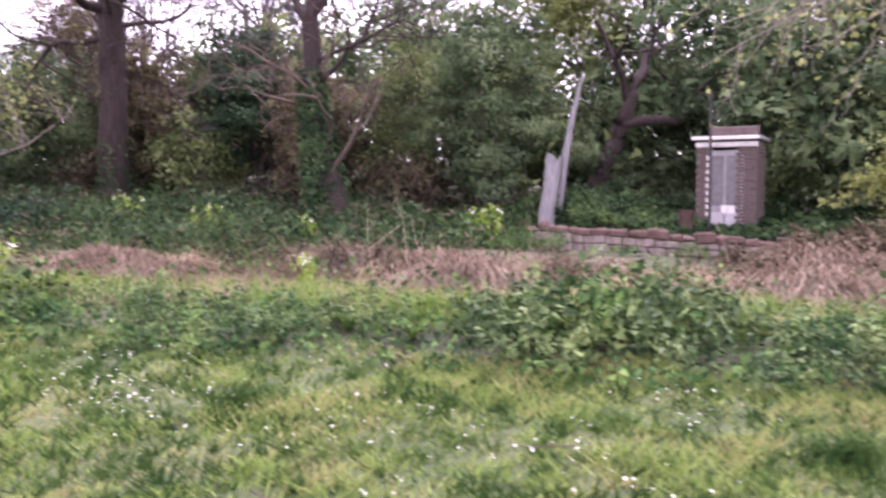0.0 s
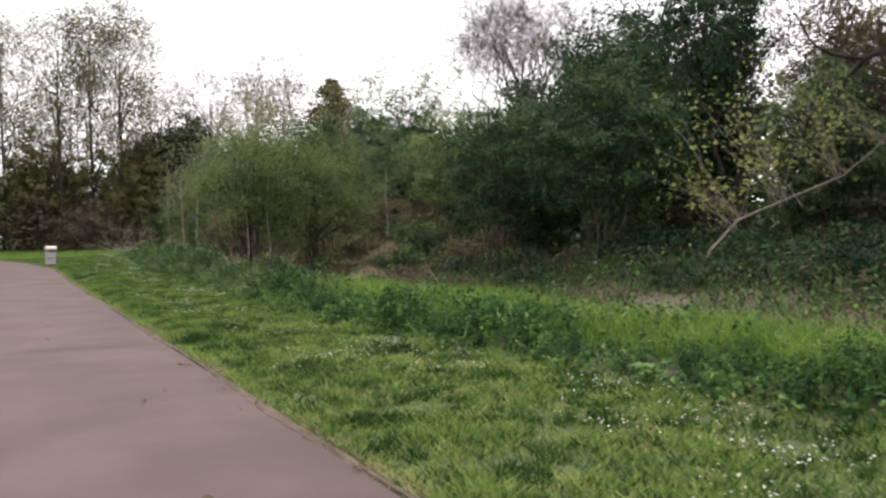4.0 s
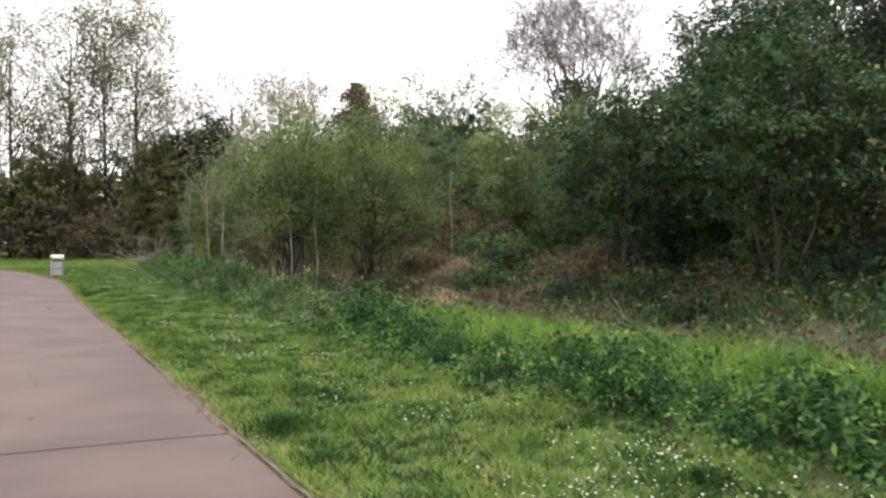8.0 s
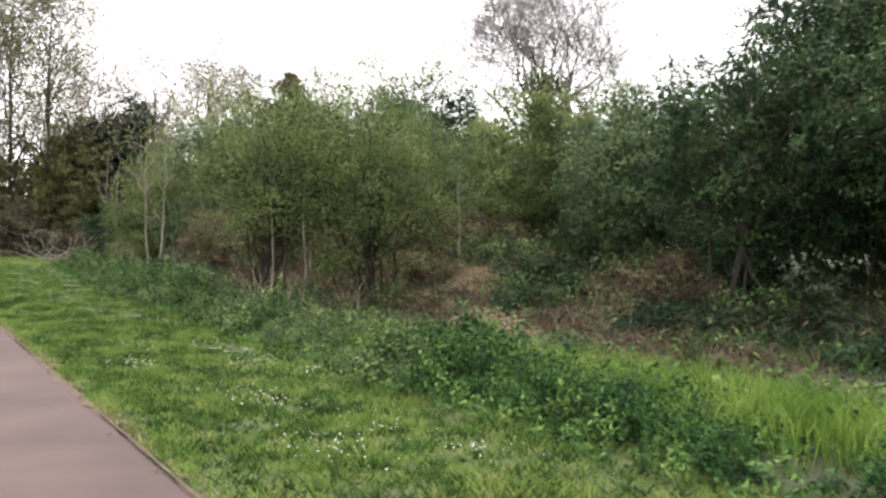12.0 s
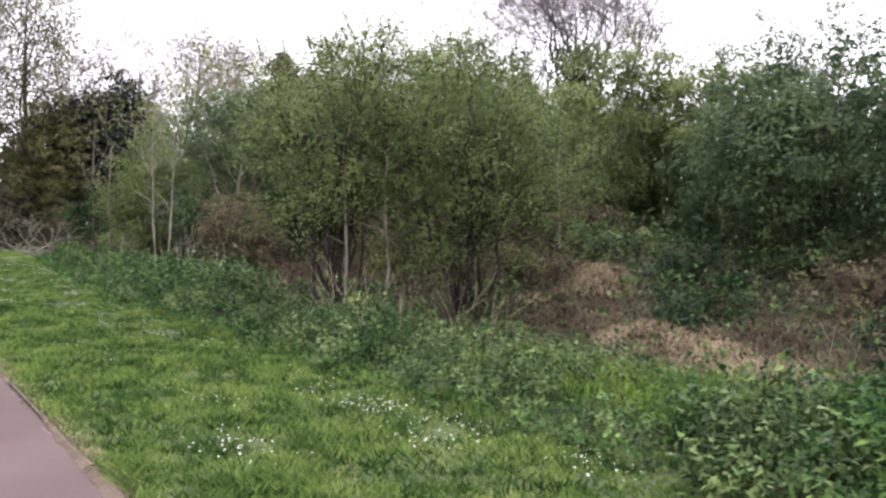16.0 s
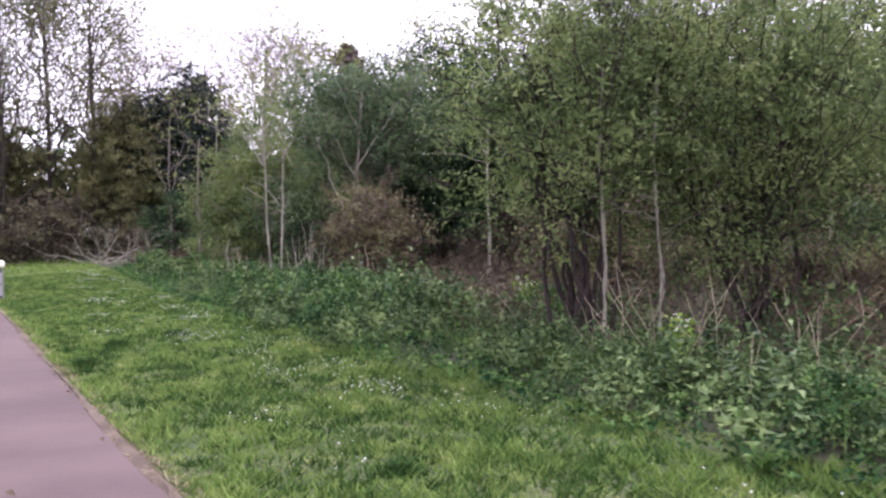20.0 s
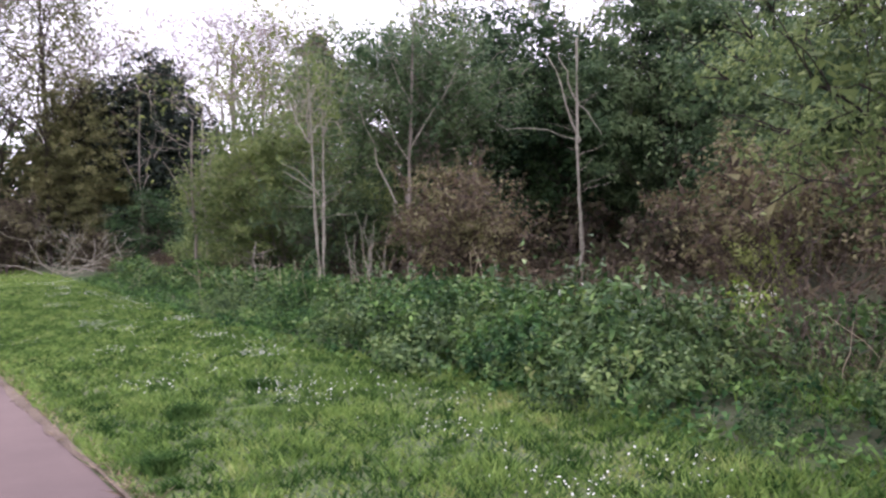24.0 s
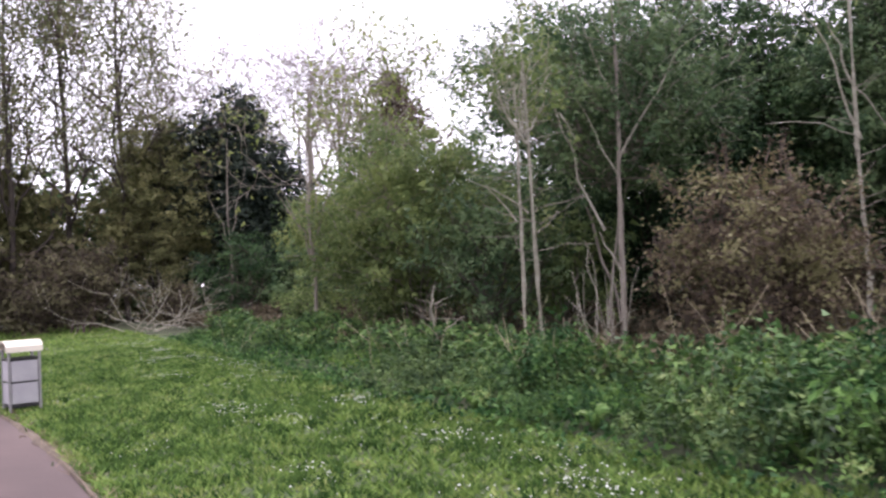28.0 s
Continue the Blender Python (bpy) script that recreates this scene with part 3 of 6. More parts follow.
def trunk(ob, pts, rad, bark, sides=10, label="", rng=None):
    pts = np.array(pts, float)
    s = np.linspace(0, 1, 16)
    k = np.linspace(0, 1, len(pts))
    p = np.stack([np.interp(s, k, pts[:, c]) for c in range(3)], 1)
    r = np.interp(s, k, rad)
    if rng is not None:
        p[1:-1] += rng.normal(0, 0.12, (14, 3)) * r[1:-1, None]
        r = r * rng.uniform(0.94, 1.06, 16)
    v, f = tubes([(p, r)], sides)
    if rng is not None:
        v = v + rng.normal(0, 0.015, v.shape) * np.repeat(r, sides)[:, None] / max(rad)
    return piece("trunk", v, f, bark, ob, label, smooth=True)


def gz(x, y):
    return float(height(x, y))


def shrub(x, y, z0, z1, rx, ry, mat, label, category="shrub", name="shrub", seed=1, n=7, leaf=0.12, per_m2=120, clump=0.5, bark=None, stems=5, stem_r=0.035, group="", slim=0.32, base=None, droop=0.2, ragged=0.45, shell=0.5, simple=True, sprays=5, twigs_each=12):
    """A many-stemmed shrub or small tree whose crown runs from height z0 to z1."""
    rng = np.random.default_rng(seed)
    g = gz(x, y) if base is None else base
    ob = thing(name, x, y, g, label, category, group)
    cz, rz = (z0 + z1) / 2 - g, (z1 - z0) / 2
    for k in range(stems):
        a = rng.uniform(0, 2 * np.pi)
        foot = rng.uniform(0.05, 0.35) * min(1.0, rx * 0.6)
        top = [rng.uniform(-0.5, 0.5) * rx, rng.uniform(-0.5, 0.5) * ry, cz + rng.uniform(-0.2, 0.5) * rz]
        p = wander(rng, [foot * np.cos(a), foot * np.sin(a), -0.1], top, 8, 0.09)
        piece("stem", *tubes([(p, np.linspace(stem_r, stem_r * 0.35, 8) * rng.uniform(0.7, 1.2))], 6), bark or DARK_BARK, ob, smooth=True)
    leafy(ob, rng, split_lobes(rng, 0, 0, cz, rx, ry, rz, n), leaf, mat, per_m2, clump, slim, root=(0, 0, max(0.2, cz - rz * 0.8)), limb_r=stem_r * 0.8, bark=bark, droop=droop, ragged=ragged, shell=shell, simple=simple, sprays=sprays, twigs_each=twigs_each)
    return ob


def oak(x, y, girth, fork, label, seed, starts, depth=4, pts=None, bark=None, per_tip=0):
    rng = np.random.default_rng(seed)
    g = gz(x, y)
    ob = thing("oak_tree", x, y, g, label, "tree")
    trunk(ob, pts or [(0, 0, -0.2), (0.03, 0, 0.3), (0, 0, (fork - g) * 0.5), (0, 0, fork - g)], [girth * 0.75, girth * 0.56, girth * 0.5, girth * 0.47], bark or OAK_BARK, 12, rng=rng)
    bare_crown(ob, rng, starts, depth, bark or OAK_BARK, OAK_BARK, 0.12, OLIVE, per_tip, 0.3, gnarl=0.28, up=0.05, kids=(2, 4), min_r=0.011)
    return ob


F1 = 6.5 - gz(17.8, 16.1)
oak(17.95, 15.95, 0.7, 6.5, "tall bare oak with a thick reddish-brown trunk on the bank", 11, [
    ((0, 0, F1), (-0.35, 0.5, 1), 4.4, 0.25), ((0, 0, F1), (0.35, -0.5, 1), 4.2, 0.25), ((0, 0, F1 - 0.3), (-0.45, 0.9, 0.12), 4.2, 0.13),
    ((0, 0, F1 - 0.9), (-0.4, 0.9, 0.1), 2.6, 0.1), ((0, 0, F1 - 0.1), (0.2, 1.0, 0.3), 3.0, 0.12), ((0, 0, F1 - 0.2), (0.3, -1, 0.3), 3.0, 0.13), ((-0.4, 0.6, F1 + 1.2), (-0.6, 1.0, 0.3), 3.4, 0.1), ((0.2, -0.4, F1 + 1.0), (-0.5, -0.9, 0.35), 3.2, 0.1), ((-0.2, 0.3, F1 + 0.6), (-0.7, -0.3, 0.35), 3.0, 0.09), ((0, 0, F1 - 0.5), (-0.8, -0.6, 0.2), 2.6, 0.08), ((0.1, 0.2, F1 + 1.6), (0.2, 1.0, 0.5), 3.2, 0.1), ((0.2, -0.5, F1 + 1.4), (0.3, -1.0, 0.4), 3.2, 0.1), ((-0.3, 0.4, F1 + 2.0), (-0.2, 0.9, 0.6), 3.0, 0.09), ((0, 0, F1 - 0.7), (0.5, -0.9, 0.25), 2.6, 0.07)])
F2 = 5.3 - gz(16.4, 9.2)
oak(16.4, 9.2, 0.4, 5.3, "crooked bare oak with an ivy-clad foot", 12, [
    ((0, 0, F2), (-0.1, 0.1, 1), 3.0, 0.15), ((0, 0, F2), (0.1, -0.7, 0.8), 2.8, 0.13), ((0, 0, F2 - 0.1), (0.0, 0.9, 0.25), 3.2, 0.12),
    ((0, 0, F2 - 1.5), (-0.2, -0.9, 0.0), 2.6, 0.07), ((0, 0, F2 - 0.9), (-0.5, -0.6, -0.2), 2.4, 0.05)],
    pts=[(-0.15, -0.75, -0.2), (-0.1, -0.55, 1.0), (0, -0.15, 2.2), (0, 0, F2)])
oak(21.0, 3.75, 0.42, 3.9, "leaning reddish-barked tree with a dark side limb behind the wall", 13, [
    ((0.4, -0.65, 2.2), (0.05, -0.15, 1), 3.2, 0.17), ((0.35, -0.6, 2.0), (0.1, -1, 0.3), 3.2, 0.15), ((0.4, -0.65, 2.6), (-0.1, 0.6, 0.9), 2.2, 0.09)],
    pts=[(0, 0, -0.3), (0.05, -0.05, 0.6), (0.3, -0.45, 1.6), (0.4, -0.65, 2.3)], depth=3)

prng2 = np.random.default_rng(77)
bare_crown(bpy.data.objects["oak_tree.001"], prng2, [((-0.1, -0.3, 1.6), (-0.3, -0.8, 0.5), 2.6, 0.05), ((-0.2, -0.5, 1.0), (-0.4, -1.0, 0.9), 2.6, 0.05), ((0, -0.1, 2.4), (-0.4, -0.6, 0.35), 2.4, 0.05), ((0, 0, 3.0), (-0.3, -0.9, 0.7), 2.2, 0.045), ((0, 0, 2.6), (-0.5, 0.6, 0.2), 1.8, 0.04)], 3, TWIG_BROWN, gnarl=0.3, up=0.02, kids=(2, 4))
for ob, rr, hh, cnt, ly in [(bpy.data.objects["oak_tree.001"], 0.42, 3.4, 4200, -0.45), (bpy.data.objects["oak_tree"], 0.4, 3.2, 900, 0.0)]:
    irng = np.random.default_rng(cnt)
    t = irng.uniform(0, 1, cnt) ** 1.4
    a = irng.uniform(0, 6.28, cnt)
    rad = rr * (1.15 - 0.5 * t) * irng.uniform(0.8, 1.25, cnt)
    q = np.stack([np.cos(a) * rad - 0.05 * (1 - t), np.sin(a) * rad + ly * (1 - t), t * hh], 1)
    stuff("ivy", leaf_mesh(irng, q, 0.1, 0.4, unit(q * [1, 1, 0]), 0.4, simple=True), IVY, ob, "dark ivy climbing the trunk")
# evergreen bush, dark tree, hedges of the bank
shrub(18.6, 5.75, 1.3, 6.2, 1.75, 1.7, HAWTHORN, "dense dark-green evergreen bush on the bank", seed=21, n=11, leaf=0.1, per_m2=190, clump=0.4)
shrub(25.0, 5.2, 4.6, 10.0, 2.0, 2.2, WILLOW_YELLOW, "tall yellow-green leafy tree behind the leaning trunk", "tree", "broadleaf_tree", 22, 10, 0.13, 60, 0.45, ragged=0.7)
shrub(24.6, 3.6, 0.9, 5.8, 1.9, 2.0, HAWTHORN, "dark green shrub behind the leaning trunk", seed=223, n=9, leaf=0.12, per_m2=70)
shrub(23.6, 0.6, 1.0, 6.6, 2.4, 2.6, HAWTHORN, "dark leafy tree in the shade behind the brick shed", "tree", "broadleaf_tree", 222, 12, 0.13, 80, 0.5)
shrub(22.5, -3.0, 0.9, 7.5, 3.0, 4.0, HAWTHORN, "dark hawthorn thicket behind the brick shed", "tree", "hawthorn_tree", 23, 9, 0.13, 110, 0.55)
shrub(16.9, -2.6, 0.5, 2.6, 1.0, 1.1, YELLOW_LEAF, "yellow-green leafy shrub beside the wall end", seed=24, n=6, leaf=0.12, per_m2=50, clump=0.4)
shrub(23.0, 4.6, 1.0, 4.2, 2.4, 2.2, HAWTHORN, "dark green understorey shrub behind the wall", seed=25, n=7, leaf=0.12, per_m2=120)
shrub(19.5, 10.8, 1.4, 5.2, 1.8, 1.5, RUST_LEAF, "brown tangled shrub with dull leaves", seed=26, n=8, leaf=0.1, per_m2=100, bark=GREY_BARK)
shrub(20.0, 13.0, 2.0, 6.2, 1.8, 1.7, DARK_LEAF, "very dark evergreen shrub between the oaks", seed=27, n=8, leaf=0.12, per_m2=170)
shrub(20.5, 8.2, 1.4, 6.2, 1.8, 1.8, WILLOW, "grey-green shrub behind the crooked oak", seed=28, n=8, leaf=0.11, per_m2=90, bark=GREY_BARK)
shrub(20.5, 16.5, 1.5, 6.3, 2.0, 1.8, RUST_LEAF, "hawthorn thicket behind the tall oak, mostly brown", "shrub", "hawthorn_shrub", 29, 9, 0.12, 110)
shrub(18.6, 19.3, 1.2, 5.6, 1.6, 1.8, HAWTHORN, "hawthorn thicket beside the tall oak", "shrub", "hawthorn_shrub", 30, 9, 0.11, 120)
shrub(17.6, 21.9, 4.2, 9.3, 1.5, 1.5, DARK_LEAF, "tall ragged dark-leaved tree above the hedge", "tree", "holly_tree", 31, 10, 0.12, 95, 0.45, stems=3, stem_r=0.09)
shrub(15.8, 24.3, 0.9, 7.2, 2.4, 2.2, IVY, "tall dark hawthorn with drooping leafy branches", "tree", "hawthorn_tree", 32, 18, 0.11, 78, 0.42, ragged=0.6, sprays=8)
shrub(19.3, 26.3, 1.2, 9.0, 3.4, 3.2, DARK_LEAF, "large dark spreading tree with drooping branches", "tree", "broadleaf_tree", 33, 22, 0.15, 42, 0.5, stem_r=0.08, ragged=0.6, sprays=9)
# DARK_LEAF on this bramble: shade of the tree above put into its leaf colour
shrub(15.4, 27.2, 0.6, 3.2, 1.7, 1.6, DARK_LEAF, "bramble thicket at the foot of the dark tree", seed=34, n=8, leaf=0.1, per_m2=90)
shrub(20.2, 36.5, 1.2, 7.1, 2.8, 2.8, YOUNG_GREEN, "rounded green willow on the bank", "tree", "willow_tree", 35, 12, 0.12, 110, 0.5)
shrub(16.6, 30.8, 0.8, 6.3, 2.3, 2.2, HAWTHORN, "dense green hawthorn overhanging the dead brambles", "tree", "hawthorn_tree", 136, 15, 0.1, 75, 0.42, sprays=8, ragged=0.6)
shrub(24.8, 23.5, 4.6, 8.2, 1.2, 1.2, PLUM_LEAF, "small purple-leaved plum tree on the bank top", "tree", "plum_tree", 139, 8, 0.12, 60, 0.4, GREY_BARK, 2, 0.05)
shrub(22.6, 21.6, 2.0, 8.8, 2.2, 2.2, RUST_LEAF, "tall brown twiggy hawthorn behind the oak", "tree", "hawthorn_tree", 137, 12, 0.13, 50, 0.45, GREY_BARK, sprays=9)
shrub(17.5, 37.4, 1.0, 7.2, 2.2, 2.0, WILLOW, "grey-green willow on the bank behind the dead brambles", "tree", "willow_tree", 236, 12, 0.1, 80, 0.45)
shrub(17.6, 33.0, 0.8, 5.8, 2.2, 2.2, HAWTHORN, "green hawthorn on the bank above the brambles", "tree", "hawthorn_tree", 36, 11, 0.12, 110, 0.5)
shrub(24.0, 31.5, 1.5, 6.5, 2.6, 2.8, HAWTHORN, "green hedge tree on top of the bank", "tree", "hawthorn_tree", 37, 9, 0.14, 80)
shrub(16.4, 41.5, 0.8, 6.0, 2.4, 2.6, HAWTHORN, "green thicket behind the willows", "tree", "hawthorn_tree", 38, 10, 0.12, 100)
shrub(23.5, 44.0, 1.2, 7.2, 3.0, 3.2, WILLOW, "green tree behind the willow thicket", "tree", "willow_tree", 39, 9, 0.14, 80)
# mounds in DARK_LEAF, the hollow's deep shade put into their leaf colour
for k, (x, y, top, rx, ry) in enumerate([(11.6, 21.4, 0.6, 1.1, 1.4), (12.8, 18.0, 0.9, 1.2, 1.5), (12.6, 23.6, 0.8, 1.2, 1.5), (12.2, 26.2, 0.7, 1.1, 1.2), (14.0, 15.0, 1.4, 1.5, 1.6), (14.4, 20.6, 1.7, 1.5, 1.8)]):
    shrub(x, y, gz(x, y) - 0.3, top, rx, ry, DARK_LEAF, "low bramble mound on the bank, coloured dark for shade", "shrub", "bramble_mound", 240 + k, 9, 0.09, 80, 0.36, TWIG_BROWN, 6, 0.012, "bramble mounds on the bank", ragged=0.6, sprays=7)
shrub(13.2, 21.4, 1.9, 5.6, 2.4, 2.2, IVY, "dark drooping hawthorn overhanging the bank", "tree", "hawthorn_tree", 251, 15, 0.1, 62, 0.42, sprays=8)
shrub(13.1, 25.4, 1.7, 5.4, 2.3, 2.1, IVY, "dark drooping hawthorn overhanging the bank", "tree", "hawthorn_tree", 252, 15, 0.1, 66, 0.42, sprays=8)
for k, (x, y, top, rx, ry) in enumerate([(13.6, 27.8, 1.6, 1.3, 1.2), (13.4, 31.2, 1.5, 1.1, 1.0), (12.2, 34.2, 1.3, 1.2, 1.1), (14.4, 34.2, 2.0, 1.4, 1.2), (12.6, 36.8, 1.7, 1.3, 1.1), (11.6, 29.6, 0.85, 0.9, 0.8), (15.6, 36.2, 2.6, 1.4, 1.3), (15.9, 30.4, 1.9, 1.3, 1.2)]):
    shrub(x, y, gz(x, y) - 0.3, top, rx, ry, (RUST_LEAF, IVY, RUST_LEAF, DULL_BRAMBLE)[k % 4], "bramble mound with withered and dull green leaves", "shrub", "bramble_mound", 260 + k, 9, 0.08, 48, 0.34, TWIG_BROWN, 9, 0.012, "dead bramble mounds on the bank", ragged=0.75, sprays=10)
# the willows beside the path
shrub(11.6, 38.9, 0.4, 1.35, 0.55, 0.45, YELLOW_LEAF, "yellow-green flowering shrub in front of the brown brambles", seed=242, n=7, leaf=0.055, per_m2=30, clump=0.25, sprays=8)
shrub(14.8, 38.0, 0.9, 3.2, 1.7, 1.5, RUST_LEAF, "brown bramble and thorn thicket", seed=243, n=9, leaf=0.09, per_m2=80, bark=TWIG_BROWN, stems=9, stem_r=0.02)
shrub(7.9, 34.4, 1.3, 5.5, 1.7, 1.9, WILLOW, "grey-green willow with many dark stems", "tree", "willow_tree", 42, 15, 0.058, 150, 0.34, OAK_BARK, 12, 0.036, slim=0.26, ragged=0.75, sprays=16)
shrub(10.1, 33.6, 0.9, 5.5, 2.3, 2.0, WILLOW, "broad grey-green willow with many dark stems", "tree", "willow_tree", 43, 16, 0.06, 150, 0.36, OAK_BARK, 12, 0.04, slim=0.26, ragged=0.75, sprays=14)
shrub(9.3, 43.1, 0.4, 2.75, 1.2, 1.2, RUST_LEAF, "rounded brown thorny shrub with dull new leaves", seed=44, n=14, leaf=0.06, per_m2=190, clump=0.25, ragged=0.6, sprays=10, bark=TWIG_BROWN, stems=9, stem_r=0.025)
crown_tree = shrub(11.9, 48.2, 2.9, 6.6, 3.0, 2.0, HAWTHORN, "tall light-barked tree with a spreading green crown", "tree", "broadleaf_tree", 45, 22, 0.085, 50, 0.4, GREY_BARK, 2, 0.04, shell=0.45, sprays=14, ragged=0.95)
trng2 = np.random.default_rng(451)
trunk(crown_tree, [(-1.15, -1.3, -0.1), (-1.15, -1.35, 1.6), (-1.08, -1.35, 3.2), (-0.9, -1.25, 4.8), (-0.6, -0.9, 6.2)], [0.048, 0.04, 0.034, 0.024, 0.01], GREY_BARK, 8, "pale trunk showing through the leaves", trng2)
for a_, b_, w_ in [((-1.5, -1.25, 2.0), (-2.3, -1.1, 4.6), 0.028), ((-1.1, -1.35, 2.8), (-1.75, -1.2, 4.1), 0.022), ((-1.05, -1.35, 3.2), (-0.1, -1.8, 4.9), 0.028), ((-0.95, -1.3, 4.0), (-1.6, -1.1, 5.6), 0.022), ((-1.15, -1.35, 1.3), (-1.5, -1.25, 2.0), 0.03)]:
    piece("limb", *tubes([(wander(trng2, a_, b_, 7, 0.05), np.linspace(w_, w_ * 0.4, 7) * 0.85)], 5), PALE_BARK, crown_tree, smooth=True)
shrub(17.0, 49.0, 0.9, 7.9, 2.6, 2.2, IVY, "dark ivy-hung tree closing the bank", "tree", "broadleaf_tree", 446, 13, 0.14, 55, 0.42)
shrub(10.4, 50.0, 0.6, 3.4, 1.5, 1.4, HAWTHORN, "dark green shrub behind the birches", seed=447, n=9, leaf=0.1, per_m2=70, clump=0.4)
shrub(15.5, 50.5, 0.9, 8.0, 2.6, 2.4, DARK_LEAF, "dark ivy-hung tree behind the birches", "tree", "broadleaf_tree", 46, 17, 0.14, 62, 0.4, sprays=3, ragged=0.6)
shrub(17.8, 45.5, 0.9, 8.7, 2.5, 2.6, HAWTHORN, "dark green tree behind the thin pale trunk", "tree", "broadleaf_tree", 47, 11, 0.12, 100)
shrub(19.4, 45.4, 0.9, 8.8, 2.5, 2.4, DARK_LEAF, "dark tree closing the bank behind the thin pale trunk", "tree", "broadleaf_tree", 147, 13, 0.14, 60, 0.45)
shrub(12.6, 39.6, 0.7, 2.9, 1.7, 1.7, RUST_LEAF, "brown bramble and thorn thicket", seed=48, n=9, leaf=0.08, per_m2=90, bark=TWIG_BROWN, stems=9, stem_r=0.02)
shrub(13.6, 55.5, 0.8, 5.6, 2.2, 2.0, HAWTHORN, "green hedge tree behind the birches", "tree", "hawthorn_tree", 449, 11, 0.12, 70)
shrub(10.8, 53.4, 0.6, 5.3, 2.8, 2.3, YOUNG_GREEN, "yellow-green willow at the far end of the verge", "tree", "willow_tree", 49, 15, 0.09, 90, 0.4, GREY_BARK, 6)
shrub(13.8, 77.0, 0.8, 11.2, 3.9, 3.2, HOLLY, "tall rounded very dark evergreen tree", "tree", "holly_tree", 51, 22, 0.19, 62, 0.34, sprays=1, shell=0.6, ragged=0.7)
shrub(10.2, 76.0, 1.2, 10.0, 2.5, 2.4, OLIVE, "olive-green broadleaf tree beside the dark evergreen", "tree", "broadleaf_tree", 52, 18, 0.15, 75, 0.45, sprays=3)
shrub(14.6, 66.8, 0.9, 5.6, 1.9, 1.9, WILLOW_YELLOW, "light green young tree under the bare branches", "tree", "broadleaf_tree", 153, 11, 0.15, 50, 0.45, GREY_BARK)
shrub(17.6, 70.0, 1.0, 6.4, 1.7, 1.9, WILLOW_YELLOW, "light yellow-green young tree", "tree", "broadleaf_tree", 53, 9, 0.18, 45, 0.5, GREY_BARK)
shrub(3.5, 79.5, 0.8, 9.6, 3.6, 2.4, OLIVE, "tall brownish hedge where the path bends", "hedge", "hedge", 54, 12, 0.26, 36, 0.6)
shrub(-4.0, 80.0, 0.8, 11.0, 4.0, 2.6, OLIVE, "tall brownish hedge where the path bends", "hedge", "hedge", 55, 12, 0.28, 32, 0.6)
shrub(6.0, 70.0, 0.9, 3.6, 1.8, 1.6, DARK_RUST, "brown thicket beside the fallen branches", seed=56, n=8, leaf=0.14, per_m2=60, bark=TWIG_BROWN)
shrub(17.6, 75.0, 0.9, 6.6, 2.0, 2.0, IVY, "dark green thicket beside the dark evergreen", seed=157, n=10, leaf=0.18, per_m2=50)
shrub(11.0, 66.5, 0.9, 4.0, 1.8, 1.8, IVY, "dark bramble thicket under the trees", seed=57, n=8, leaf=0.12, per_m2=55, bark=TWIG_BROWN)


def birch(x, y, pts, r, label, seed, branches, leafy_top=True, bark=None):
    rng = np.random.default_rng(seed)
    g = gz(x, y)
    ob = thing("birch_tree", x, y, g, label, "tree", "thin pale trees")
    bark = bark or PALE_BARK
    trunk(ob, pts, r, bark, 7, rng=rng)
    for a, b, w in branches:
        p = wander(rng, a, b, 7, 0.07, 0.05)
        piece("limb", *tubes([(p, np.linspace(w, w * 0.35, 7))], 5), bark, ob, smooth=True)
    tw = []
    for k in range(12):
        z = rng.uniform(0.35, 0.8) * pts[-1][2]
        a = rng.uniform(0, 6.28)
        tw.append((wander(rng, (0, 0, z), (np.cos(a) * rng.uniform(0.4, 0.9), np.sin(a) * rng.uniform(0.4, 0.9), z + rng.uniform(-0.1, 0.4)), 5, 0.08), np.linspace(0.008, 0.003, 5)))
    stuff("twig_mass", tubes(tw, 3), GREY_BARK, ob)
    if leafy_top:
        t = np.array(pts[-1])
        leafy(ob, rng, [(t[0], t[1], t[2], 0.5, 0.5, 0.6), (t[0] + 0.3, t[1], t[2] - 0.4, 0.4, 0.4, 0.4), (t[0] - 0.3, t[1] + 0.2, t[2] - 0.2, 0.4, 0.4, 0.4)], 0.06, YOUNG_GREEN, 60, 0.3, root=tuple(t - [0, 0, 1.0]), limb_r=0.02, bark=PALE_BARK)
    return ob


birch(7.85, 45.3, [(0.04, 0.04, -0.15), (0.0, 0.0, 0.4), (-0.16, -0.16, 1.6), (-0.25, -0.24, 4.0)], [0.036, 0.025, 0.02, 0.012], "thin pale-barked birch with a leafy top", 61, [((-0.05, 0.05, 2.1), (-0.55, 0.3, 2.5), 0.014)])
birch(8.56, 46.62, [(-0.04, -0.04, -0.15), (0.0, 0, 0.6), (0.1, 0.06, 2.2), (0.14, 0.08, 4.4)], [0.036, 0.025, 0.02, 0.012], "thin pale-barked birch with a leafy top", 62, [((0.02, 0, 2.2), (-0.7, 0.2, 2.8), 0.016)])
birch(13.3, 44.3, [(0.05, 0, -0.2), (0, 0, 1.6), (-0.02, 0, 3.0), (0.04, 0, 5.2)], [0.042, 0.034, 0.027, 0.016], "thin pale trunk with a forked upper stem", 63, [
    ((0, 0, 3.0), (-0.75, 0.3, 5.0), 0.024), ((0, 0, 2.95), (-1.5, 0.5, 3.3), 0.014), ((0, 0, 3.9), (-0.4, 0.1, 4.9), 0.02), ((0, 0, 3.9), (0.5, -0.2, 3.2), 0.018)], False)
